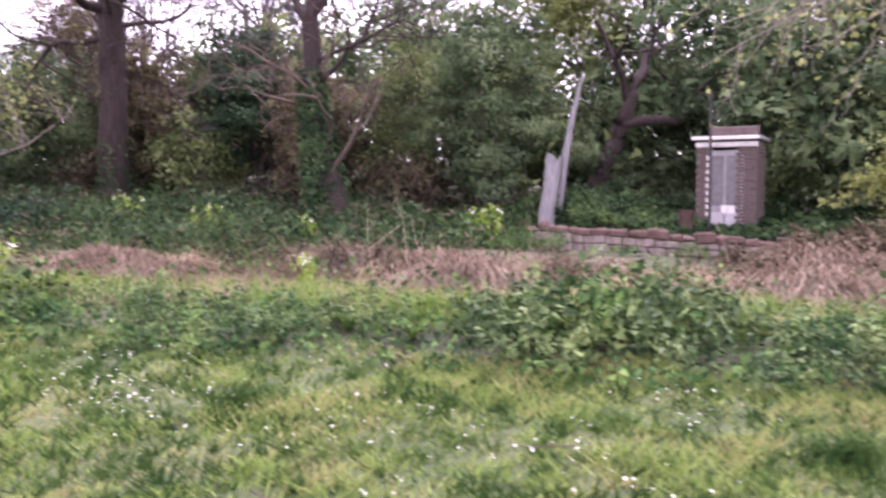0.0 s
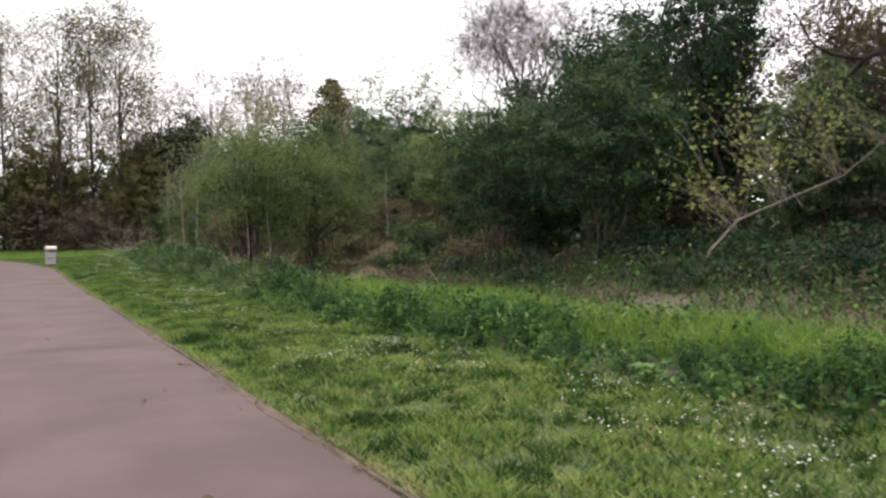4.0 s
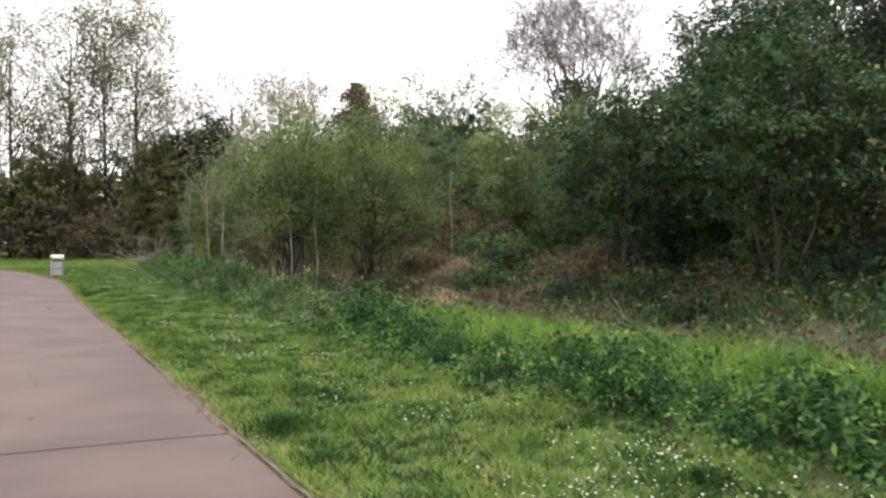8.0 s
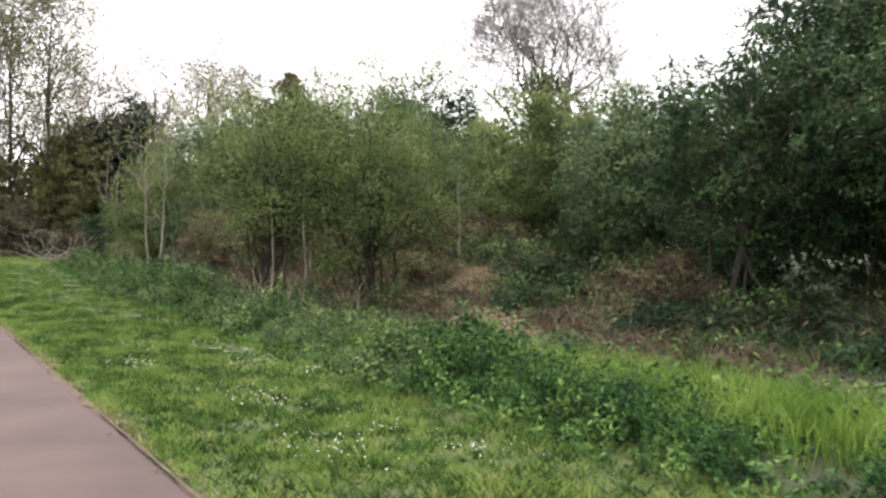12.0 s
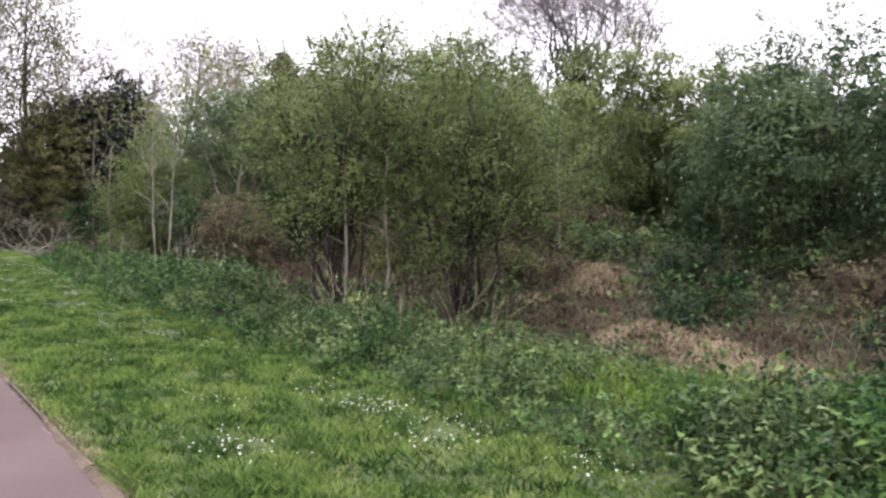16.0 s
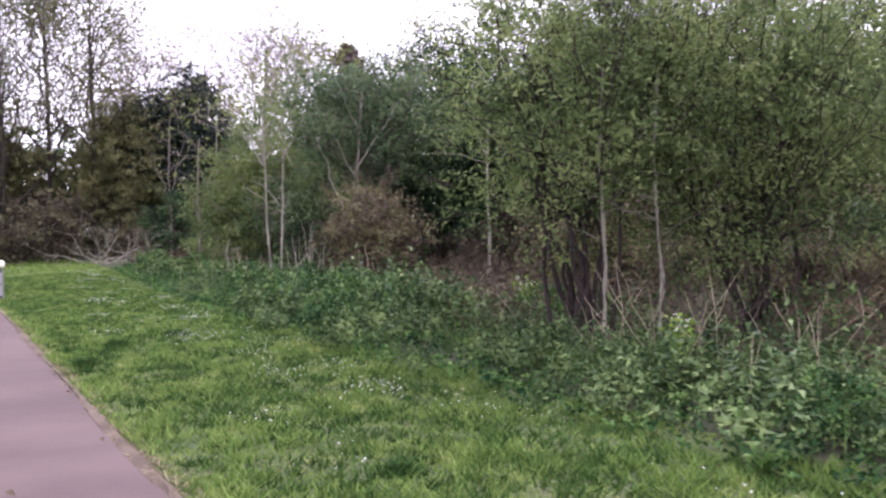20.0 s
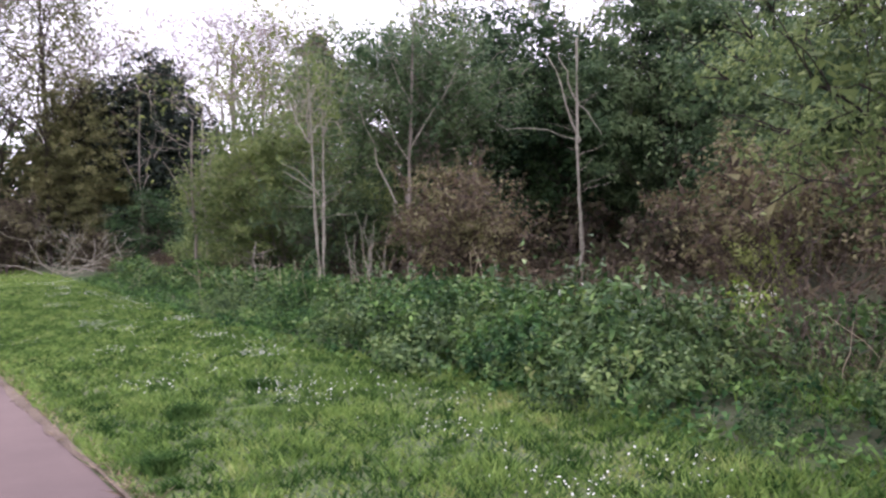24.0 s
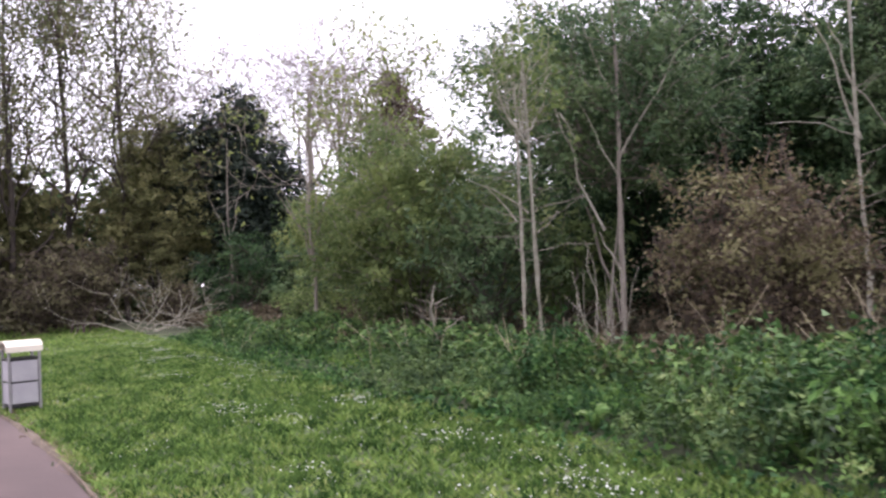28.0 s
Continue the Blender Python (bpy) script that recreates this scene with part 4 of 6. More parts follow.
for k, (x, y, h) in enumerate([(10.8, 67.3, 7.0), (8.7, 54.6, 4.5), (10.9, 60.0, 6.0)]):
    birch(x, y, [(0, 0, -0.2), (0.05, 0, h * 0.3), (-0.05, 0, h * 0.6), (0.05, 0, h)], [0.045, 0.038, 0.03, 0.014], "slim grey-barked leafless sapling under the trees", 600 + k, [((0, 0, h * 0.4), (-0.8, 0, h * 0.75), 0.025), ((0, 0, h * 0.5), (0.7, 0, h * 0.85), 0.025)], False, GREY_BARK)
# pale stems that show in front of the willow crowns
for k, (x, y, h) in enumerate([(7.4, 47.2, 1.2), (7.72, 33.85, 3.3), (8.4, 33.65, 3.4), (13.35, 34.75, 3.0)]):
    birch(x, y, [(0, 0, -0.1), (0.05, 0, h * 0.3), (-0.05, 0, h * 0.7), (0.03, 0, h)], [0.024, 0.02, 0.016, 0.008], "slender pale bare sapling", 66 + k, [], False)


def far_tree(x, y, top, limbs, length, bark, twig, label, seed, leaf=None, mat=None, per_tip=0, depth=4, width=0.22, name="tree", spread=0.4, lean=0.35, fork=0.3, ivy=0, kids=(2, 4)):
    rng = np.random.default_rng(seed)
    g = gz(min(x, 60), min(y, 110))
    ob = thing(name, x, y, g, label, "tree")
    h = top - g
    trunk(ob, [(0, 0, -0.3), (0.1, 0, h * 0.3), (-0.1, 0.1, h * 0.55), (0, 0, h * 0.8)], [width, width * 0.8, width * 0.55, width * 0.25], bark, 8, rng=rng)
    starts = []
    for k in range(limbs):
        a = k * 2.4 + rng.uniform(-0.4, 0.4)
        z = h * (fork + (0.75 - fork) * k / limbs)
        starts.append(((0, 0, z), (np.cos(a) * lean, np.sin(a) * lean, 0.75), length * (1.1 - 0.4 * k / limbs), width * 0.5 * (1.1 - 0.6 * k / limbs)))
    bare_crown(ob, rng, starts, depth, bark, twig, leaf, mat, per_tip, spread, gnarl=0.18, up=0.1, min_r=0.014, kids=kids)
    if ivy:
        q = rng.normal(0, 1, (ivy, 3)) * [0.7, 0.7, 0] + np.stack([np.zeros(ivy), np.zeros(ivy), rng.uniform(0.1, 0.72, ivy) * h], 1)
        stuff("ivy", leaf_mesh(rng, q, 0.28, 0.3, simple=True), IVY, ob, "dark ivy on the trunk")
    return ob


for k, (x, y, top) in enumerate([(4.4, 77.5, 20.0), (6.8, 78.5, 22.5), (8.8, 76.0, 20.5), (0.5, 82.0, 21.0), (-2.5, 80.0, 18.5)]):
    far_tree(x, y, top, 17, 4.1, DARK_BARK, TWIG_BROWN, "tall slim alder with sparse spring leaves", 70 + k, 0.2, ALDER_LEAF, 7, 3, 0.14, "alder_tree", 0.45, 0.65, 0.12)
for k, (x, y, top) in enumerate([(19.0, 90.0, 17.5), (23.0, 88.0, 18.5), (27.0, 92.0, 19), (14.5, 92.0, 16)]):
    far_tree(x, y, top, 8, 4.6, GREY_BARK, GREY_BARK, "distant pale tree with bare fine branches", 80 + k, 0.2, BUDS, 3, 4, 0.25, "bare_tree", 0.5, 0.5, 0.3, kids=(2, 3))
far_tree(33.2, 55.4, 16.6, 18, 5.0, DARK_BARK, MAUVE_TWIG, "large bare tree with fine twigs and ivy on its trunk", 85, 0.1, BUDS, 2, 4, 0.2, "bare_tree", 0.3, 0.95, 0.38, ivy=4000, kids=(3, 4))
far_tree(25.0, 56.0, 12.0, 7, 3.4, GREY_BARK, TWIG_BROWN, "thin bare tree with a few new leaves", 86, 0.2, WILLOW_YELLOW, 3, 4, 0.2, "bare_tree", 0.4, kids=(2, 3))
far_tree(22.5, 62.0, 11.0, 7, 3.2, GREY_BARK, TWIG_BROWN, "thin bare tree with a few new leaves", 87, 0.2, WILLOW_YELLOW, 3, 4, 0.18, "bare_tree", 0.4, kids=(2, 3))
far_tree(17.0, 66.0, 10.5, 7, 3.2, GREY_BARK, GREY_BARK, "thin bare tree with a few new leaves", 88, 0.2, WILLOW_YELLOW, 3, 4, 0.09, "bare_tree", 0.4, kids=(2, 3))
far_tree(14.5, 64.0, 8.5, 6, 2.8, GREY_BARK, GREY_BARK, "thin bare tree with a few new leaves", 89, 0.18, WILLOW_YELLOW, 2, 4, 0.07, "bare_tree", 0.4, kids=(2, 3))

for k, (x, y, top) in enumerate([(26.5, 16.5, 12.0), (27.0, 11.0, 11.5), (26.0, 21.5, 10.5), (27.5, 6.5, 11.5)]):
    far_tree(x, y, top, 12, 3.4, MAUVE_TWIG, MAUVE_TWIG, "bare twiggy tree behind the oaks", 180 + k, 0.15, BUDS, 7, 3, 0.16, "bare_tree", 0.4, 0.7, 0.3, kids=(2, 4))


def conifer(x, y, top, seed):
    rng = np.random.default_rng(seed)
    ob = thing("conifer_tree", x, y, 3.0, "distant dark reddish-brown conifer", "tree")
    h = top - 3.0
    trunk(ob, [(0, 0, -0.3), (0, 0, h * 0.5), (0, 0, h * 0.97)], [0.3, 0.18, 0.03], DARK_BARK, 8)
    c, tw = [], []
    for k in range(300):
        s = rng.uniform(0.2, 1.0)
        a = rng.uniform(0, 6.28)
        r = 5.4 * min(1.0, (1.02 - s) * 2.8) ** 0.8 * rng.uniform(0.5, 1.1)
        p = wander(rng, (0, 0, h * s), (np.cos(a) * r, np.sin(a) * r, h * s - r * 0.15), 5, 0.05)
        tw.append((p, np.linspace(0.05, 0.015, 5)))
        q = p[rng.integers(1, 5, 30)] + rng.normal(0, 0.22, (30, 3))
        c.append(q)
    stuff("bough_mass", tubes(tw, 3), DARK_BARK, ob)
    stuff("crown", leaf_mesh(rng, np.concatenate(c), 0.5, 0.3, None, 0.24, simple=True), RED_NEEDLE, ob)


conifer(34.6, 98.0, 19.4, 90)

# thickets that close the bank between the trees, three kinds repeated
thick = [shrub(22.3, 20.2, 1.2, 6.2, 1.9, 1.9, HAWTHORN, "dense green hawthorn thicket on the bank", "shrub", "thicket", 501, 11, 0.2, 20, 0.5, group="thickets on the bank", sprays=1, twigs_each=3),
         shrub(21.6, 6.3, 1.0, 4.6, 1.9, 1.9, WILLOW, "dull green tangled thicket on the bank", "shrub", "thicket", 502, 11, 0.19, 20, 0.5, GREY_BARK, group="thickets on the bank", sprays=1, twigs_each=3),
         shrub(21.2, 11.5, 1.0, 3.6, 1.7, 1.9, DARK_RUST, "brown twiggy thicket with dull leaves", "shrub", "thicket", 503, 10, 0.17, 22, 0.45, TWIG_BROWN, 9, 0.02, group="thickets on the bank", sprays=1, twigs_each=3)]
for k, (kind, x, y, size) in enumerate([(0, 23.6, 9.4, 1.4), (1, 23.8, 14.6, 1.5), (2, 22.8, 17.8, 1.9), (1, 24.0, 5.8, 1.6), (1, 19.3, 14.4, 0.7), (1, 20.6, 19.5, 0.8), (2, 18.9, 17.7, 0.7), (2, 18.7, 7.7, 0.75), (0, 24.2, -6.5, 1.4), (0, 25.0, 1.2, 1.6), (0, 21.8, -1.6, 1.25), (1, 21.5, -0.8, 0.75), (1, 19.6, -3.4, 0.8), (2, 17.0, 22.4, 0.8), (1, 14.6, 22.6, 0.65),
        (0, 21.6, 40.2, 1.0), (1, 18.5, 38.9, 0.9), (2, 14.6, 43.0, 0.7), (2, 16.3, 47.8, 0.9), (0, 19.8, 50.2, 1.1), (0, 14.8, 55.0, 0.9), (1, 12.6, 50.6, 0.9), (0, 13.8, 59.5, 0.9), (0, 12.3, 57.5, 0.6), (1, 9.8, 57.6, 0.5), (0, 17.8, 60.5, 1.1), (1, 15.0, 63.5, 0.9), (0, 12.6, 64.6, 0.75), (0, 19.0, 67.0, 1.0),
        (0, 16.2, 76.0, 1.3), (2, 9.6, 70.0, 0.8), (2, 4.9, 72.6, 1.0), (2, 6.2, 75.6, 1.6), (2, 1.6, 77.0, 1.8), (1, -1.6, 79.0, 1.7), (2, -7.5, 79.5, 2.1), (1, -12.5, 79.0, 1.9), (0, -17.0, 79.0, 1.9), (2, -4.0, 76.8, 1.3), (0, 11.0, 81.5, 1.7), (0, 20.0, 78.0, 1.5), (0, 7.5, 83.0, 1.8), (1, 3.0, 84.0, 1.9), (0, -3.0, 85.0, 2.0), (0, -9.0, 85.0, 2.0), (0, 21.5, 53.0, 1.5), (0, 20.5, 47.5, 1.5), (1, 22.0, 44.0, 1.5), (0, 18.0, 54.5, 1.3), (0, 18.5, 41.8, 1.2), (1, 22.6, 48.5, 1.9)]):
    copy_thing(thick[kind], pose(x, y, gz(x, y) - 0.1, 0, 0, 40 + k * 77) @ Matrix.Scale(size, 4))

# woods behind the bank, too far to count
wrng = np.random.default_rng(95)
lob = []
for k in range(70):
    y = wrng.uniform(-14, 100)
    x = wrng.uniform(25, 34) + max(0, y - 70) * 0.2 * wrng.uniform(-1.5, 1)
    top = wrng.uniform(4.5, 6.8) + (2.6 if y < 22 else 0.6) + gz(min(x, 60), y) - 2
    lob.append((x, y, top * 0.5 + 1, wrng.uniform(1.8, 3.0), wrng.uniform(1.8, 3.2), top * 0.5))
cs, os_ = [], []
for lobe in lob:
    cl = lobe_clumps(wrng, lobe, 40, 0.6)
    p = cl[wrng.integers(0, 40, 1050)] + wrng.normal(0, 0.4, (1050, 3))
    cs.append(p)
    os_.append(unit(p - np.array(lobe[:3])))
woods = piece("woodland", *leaf_mesh(wrng, np.concatenate(cs), 0.32, 0.2, np.concatenate(os_), simple=True), HAWTHORN)
tagged(woods, "dense green woodland behind the bank", "woodland", kind="stuff")


# ---- lawn, verge and bank plants ----
lrng = np.random.default_rng(101)


def scatter(rng, n, y0, y1, xa, xb):
    y = rng.uniform(y0, y1, n)
    x = xa(y) + (xb(y) - xa(y)) * rng.uniform(0, 1, n)
    return x, y


def rooted(x, y, z=0.0):
    return np.stack([x, y, height(x, y) + z], 1)


edge = lambda y: path_centre(y) + PATH_HALF + 0.07
n = 200000
x, y = scatter(lrng, n, -1, 40, edge, lambda y: verge_x(y) + 0.4)
dens = 0.5 + 0.5 * bumps(x * 1.4, y * 1.4) + 0.3 * bumps(x * 5, y * 5)
keep = lrng.uniform(0, 1, n) < np.clip(0.75 + dens * 0.5, 0.2, 1)
worn = bumps(x * 0.9 + 2, y * 0.9) + 0.5 * bumps(x * 2.1, y * 2.1 + 4) > np.interp(y, [0, 5, 10, 30], [0.16, 0.3, 0.58, 0.8])
keep &= ~(worn & (lrng.uniform(0, 1, n) < 0.72))
tall = 0.055 * np.clip(0.9 + 1.5 * bumps(x * 2.2 + 3, y * 2.2) + 0.3 * bumps(x * 0.9, y * 0.9 + 5), 0.5, 2.3)
v1, f1 = blade_mesh(lrng, rooted(x, y, -0.005)[keep], tall[keep, None], 0.021, 1.3, short=True)
n = 45000
x, y = scatter(lrng, n, 40, 62, edge, lambda y: verge_x(y) + 0.3)
v2, f2 = blade_mesh(lrng, rooted(x, y, -0.005), 0.055, 0.042, 1.4, short=True)
n = 24000
x, y = scatter(lrng, n, 62, 78, lambda y: np.full_like(y, -8.0), lambda y: verge_x(y))
ok = ~on_path(x, y, 0.05)
v3, f3 = blade_mesh(lrng, rooted(x, y, -0.005)[ok], 0.08, 0.07, 1.3, short=True)
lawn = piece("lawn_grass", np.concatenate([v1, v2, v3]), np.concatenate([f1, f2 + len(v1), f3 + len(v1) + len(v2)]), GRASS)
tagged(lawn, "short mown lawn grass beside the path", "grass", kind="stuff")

# denser, longer tufts standing in the lawn
tx, ty = scatter(lrng, 7500, -1, 60, lambda y: edge(y) + 0.15, verge_x)
reps = 13
r = np.abs(lrng.normal(0, 0.055, (7500, reps)) * lrng.uniform(0.5, 2.2, (7500, 1)) ** 1.3)
a = lrng.uniform(0, 6.28, (7500, reps))
qx, qy = (tx[:, None] + r * np.cos(a)).ravel(), (ty[:, None] + r * np.sin(a)).ravel()
tufts = piece("grass_tufts", *blade_mesh(lrng, rooted(qx, qy, -0.005), 0.085, 0.021, 0.9, 0.2, True), TUFT)
tagged(tufts, "darker longer tufts in the lawn", "grass", kind="stuff")

# single rank clumps standing dark in the lawn
def rank_clump(x, y, wide, tall, seed):
    rng = np.random.default_rng(seed)
    ob = thing("grass_clump", x, y, gz(x, y), "rank dark-green grass clump standing in the lawn", "grass clump", "rank clumps in the lawn")
    m = 260
    r, a = np.abs(rng.normal(0, wide * 0.5, m)), rng.uniform(0, 6.28, m)
    stuff("foliage", blade_mesh(rng, np.stack([r * np.cos(a), r * np.sin(a), np.full(m, -0.01)], 1), tall, 0.016, 0.8, 0.3), TUFT, ob)


for k, (x, y, w, h) in enumerate([(2.67, 17.3, 0.3, 0.17), (3.2, 38.6, 0.2, 0.14), (2.6, 37.2, 0.16, 0.13), (2.62, 16.1, 0.2, 0.12), (4.36, -0.45, 0.34, 0.16), (4.15, 39.3, 0.2, 0.12), (4.05, 23.0, 0.18, 0.1), (2.72, 6.9, 0.2, 0.13), (2.75, 11.3, 0.2, 0.12), (4.3, 2.9, 0.4, 0.13), (4.5, 14.4, 0.2, 0.12), (3.6, 31.2, 0.18, 0.11)]):
    rank_clump(x, y, w, h, 880 + k)

# daisies in drifts
dx, dy = [], []
for k in range(190):
    cy = lrng.uniform(0, 62)
    cxx = lrng.uniform(edge(cy) + 0.5, verge_x(cy) - 0.1) if lrng.uniform() < 0.35 else lrng.uniform(verge_x(cy) - 1.6, verge_x(cy) - 0.05)
    m = int(4 + 46 * lrng.uniform() ** 2)
    dx.append(cxx + lrng.normal(0, 0.16, m))
    dy.append(cy + lrng.normal(0, 0.26, m))
dx, dy = np.concatenate(dx), np.concatenate(dy)
ok = (dx > edge(dy) + 0.1) & (dx < verge_x(dy) + 0.3) & ((dy > 6) | (lrng.uniform(0, 1, len(dx)) < 0.4))
dx, dy = dx[ok], dy[ok]


def daisy_mesh(rng, x, y, lift, radius):
    c = rooted(x, y, 0) + np.stack([np.zeros(len(x)), np.zeros(len(x)), rng.uniform(lift * 0.7, lift * 1.3, len(x))], 1)
    a = np.arange(7) * 2 * np.pi / 7
    rr = radius * rng.uniform(0.7, 1.25, (len(x), 1, 1))
    tilt = rng.normal(0, 0.35, (len(x), 1, 2))
    ring = np.stack([np.cos(a), np.sin(a), np.zeros(7)], 1)[None] * rr
    ring = ring + c[:, None]
    ring[:, :, 2] += (np.cos(a)[None] * tilt[:, :, 0] + np.sin(a)[None] * tilt[:, :, 1]) * rr[:, :, 0] + 0.006
    v = np.concatenate([c[:, None], ring], 1).reshape(-1, 3)
    i = np.arange(len(x))[:, None] * 8
    f = np.concatenate([i + [0, 1 + k, 1 + (k + 1) % 7] for k in range(7)], 1).reshape(-1, 3)
    return v, f


daisies = piece("daisies", *daisy_mesh(lrng, dx, dy, 0.06, 0.0076), PETAL)
tagged(daisies, "drifts of small white daisies in the lawn", "flowers", kind="stuff")

# nettle and bramble clumps along the verge
def verge_clump(seed, name, label, mat, leaf, count, tall, wide, dome, slim=0.3):
    """A heap of leafy stems, its base at the origin."""
    rng = np.random.default_rng(seed)
    ob = thing(name, 0, 0, -60, label, "plant", label.split(" ")[0] + " clumps on the verge")
    st, cen, outs = [], [], []
    for k in range(count):
        a = rng.uniform(0, 6.28)
        r = wide * math.sqrt(rng.uniform(0, 1))
        hh = tall * (1 - dome * (r / wide) ** 2) * rng.uniform(0.7, 1.15)
        lean = rng.normal(0, 0.1, 2) + np.array([np.cos(a), np.sin(a)]) * r * 0.25
        p = np.stack([np.cos(a) * r + lean[0] * np.linspace(0, 1, 5) ** 2, np.sin(a) * r + lean[1] * np.linspace(0, 1, 5) ** 2, np.linspace(-0.03, hh, 5)], 1)
        if k % 2:
            st.append((p[[0, 2, 4]], np.array([0.006, 0.005, 0.003])))
        s = rng.uniform(0.12, 1.0, 32) ** 0.55
        q = np.stack([np.interp(s, np.linspace(0, 1, 5), p[:, c_]) for c_ in range(3)], 1) + rng.normal(0, 0.042, (32, 3))
        cen.append(q)
        outs.append(unit(q * [0.7, 0.7, 0.4] + [0, 0, 0.1]))
    stuff("stem_mass", tubes(st, 3), mat, ob)
    stuff("foliage", leaf_mesh(rng, np.concatenate(cen), leaf * 0.78, 0.3, np.concatenate(outs) * rng.uniform(0.2, 1.0, (len(np.concatenate(outs)), 1)), slim, simple=name != "nettle_clump"), mat, ob)
    return ob


nettle = [verge_clump(800 + k, "nettle_clump", "nettle clump with dark green toothed leaves", NETTLE, 0.075, 26, (0.36, 0.44, 0.52, 0.6, 0.32)[k], (0.34, 0.32, 0.36, 0.3, 0.4)[k], 0.5, 0.2) for k in range(5)]
dull = [verge_clump(815 + k, "bramble_clump", "bramble clump with dull dark-green leaves", DULL_BRAMBLE, 0.066, 28, (0.36, 0.5, 0.42)[k], (0.5, 0.45, 0.55)[k], 0.7) for k in range(3)]
brambly = [verge_clump(810 + k, "bramble_clump", "bramble clump with broad mid-green leaves", BRAMBLE, 0.062, 30, (0.34, 0.5, 0.62)[k], (0.5, 0.46, 0.42)[k], 0.7) for k in range(3)]
crng = np.random.default_rng(820)
yy = -4.5
while yy < 62:
    width = float(np.interp(yy, [0, 8, 13, 26, 34, 38, 46, 52], [0.9, 0.7, 0.68, 0.95, 1.5, 1.8, 1.5, 1.0]))
    tall = float(np.interp(yy, [-5, 6, 12, 24, 28, 35, 39, 44, 48, 62], [0.95, 0.9, 0.78, 0.8, 0.75, 0.75, 1.1, 0.75, 0.45, 0.4]))
    wave = math.sin(yy * 1.9) + math.sin(yy * 0.83 + 1)
    rows = 4 if width > 1.3 else 3 if 12 < yy < 28 else 2
    for k in range(rows):
        y_ = yy + crng.uniform(-0.25, 0.25)
        deep = (k + crng.uniform(0.0, 0.9)) / rows
        x_ = float(verge_x(y_)) + 0.22 + width * deep + 0.08 * wave
        if crng.uniform() < (0.08 if wave > -0.5 else 0.3) * (0.5 if 20 < y_ < 36 else 1) + (0.25 if y_ > 43 else 0):
            continue
        s_ = tall * (0.8 if deep < 0.25 else 1.0) * crng.uniform(0.4, 1.4) * (1 + 0.26 * wave)
        pick = crng.uniform()
        src = brambly if (36.5 < y_ < 47 and pick < 0.45) or (y_ < 8 and pick < 0.3) else dull if (y_ > 24 and pick < 0.85) or (y_ < 8 and pick > 0.6) else nettle
        copy_thing(src[crng.integers(0, len(src))], pose(x_, y_, gz(x_, y_), 0, 0, crng.uniform(0, 360)) @ Matrix.Scale(s_, 4) @ Matrix.Diagonal((1.1, 1.1, 1.0 + 0.3 * crng.uniform(), 1)))
    yy += 0.52

# thin growth between the clumps
n = 6500
x, y = scatter(lrng, n, -5, 62, lambda y: verge_x(y) - 0.1, lambda y: verge_x(y) + 2.0)
hh = 0.16 * lrng.uniform(0.5, 1.4, n)
cc = np.repeat(rooted(x, y), 9, 0) + np.stack([lrng.normal(0, 0.06, n * 9), lrng.normal(0, 0.06, n * 9), lrng.uniform(0, 1, n * 9) * np.repeat(hh, 9)], 1)
nettles = piece("weed_bed", *leaf_mesh(lrng, cc, 0.06, 0.3, None, 0.36, simple=True), NETTLE)
tagged(nettles, "low green weeds between the nettle clumps", "weeds", kind="stuff")

# long grass in and behind the nettles
n = 110000
x, y = scatter(lrng, n, -5, 62, lambda y: verge_x(y) - 0.1, lambda y: verge_x(y) + 2.6)
k = (bumps(x * 0.6 + 8, y * 0.6) + 0.4 * lrng.normal(0, 1, n) + 0.5 * smooth(0.3, 1.2, x - verge_x(y)) - 0.25 > np.interp(y, [0, 6, 10, 19, 25, 38], [0.35, 0.2, -0.25, -0.4, -0.15, 0.4]) + 1.1 * (1 - smooth(0.5, 1.05, x - verge_x(y))))
long_grass = piece("long_grass", *blade_mesh(lrng, rooted(x[k], y[k], -0.01), (np.interp(y[k], [0, 6, 9, 20, 24, 34], [0.22, 0.24, 0.32, 0.38, 0.28, 0.22]) * (0.9 + 0.35 * bumps(x[k] * 0.9, y[k] * 0.9 + 3) + 0.3 * smooth(0.8, 1.3, x[k] - verge_x(y[k])) * (y[k] < 26)))[:, None], 0.01, 0.45, 0.25), VERGE_GRASS)
tagged(long_grass, "bright green unmown grass on the verge", "grass", kind="stuff")

# dead grass and bracken on the lower bank
n = 120000
x, y = scatter(lrng, n, -6, 39, lambda y: verge_x(y) + 1.2, lambda y: np.interp(y, [-6, 6, 14, 22, 28, 36], [15.5, 13.0, 12.0, 12.5, 15.5, 17.0]))
k = bumps(x * 0.5 + 2, y * 0.5) + 0.5 * bumps(x * 1.7, y * 1.7) + 0.3 * lrng.normal(0, 1, n) > np.interp(y, [-6, 8, 13, 24, 28, 31, 38], [-0.5, -0.4, 0.5, 0.55, 0.5, 0.55, 0.6])
straw = piece("dead_grass", *blade_mesh(lrng, rooted(x[k], y[k], -0.01), 0.32, 0.012, 1.1, 0.7, True), STRAW)
tagged(straw, "flattened pale dead grass on the bank", "grass", kind="stuff")
n = 42000
x, y = scatter(lrng, n, -7, 38, lambda y: np.interp(y, [-7, 0, 6, 14, 34], [10, 11, 8.5, 8.5, 10]), lambda y: np.interp(y, [-7, 0, 6, 20, 34], [16, 15.5, 13.0, 14, 16]))
k = bumps(x * 0.7 + 5, y * 0.7 + 2) + 0.3 * lrng.normal(0, 1, n) > np.interp(y, [0, 10, 13, 24, 28, 38], [0.0, 0.05, 0.5, 0.3, -0.15, -0.2])
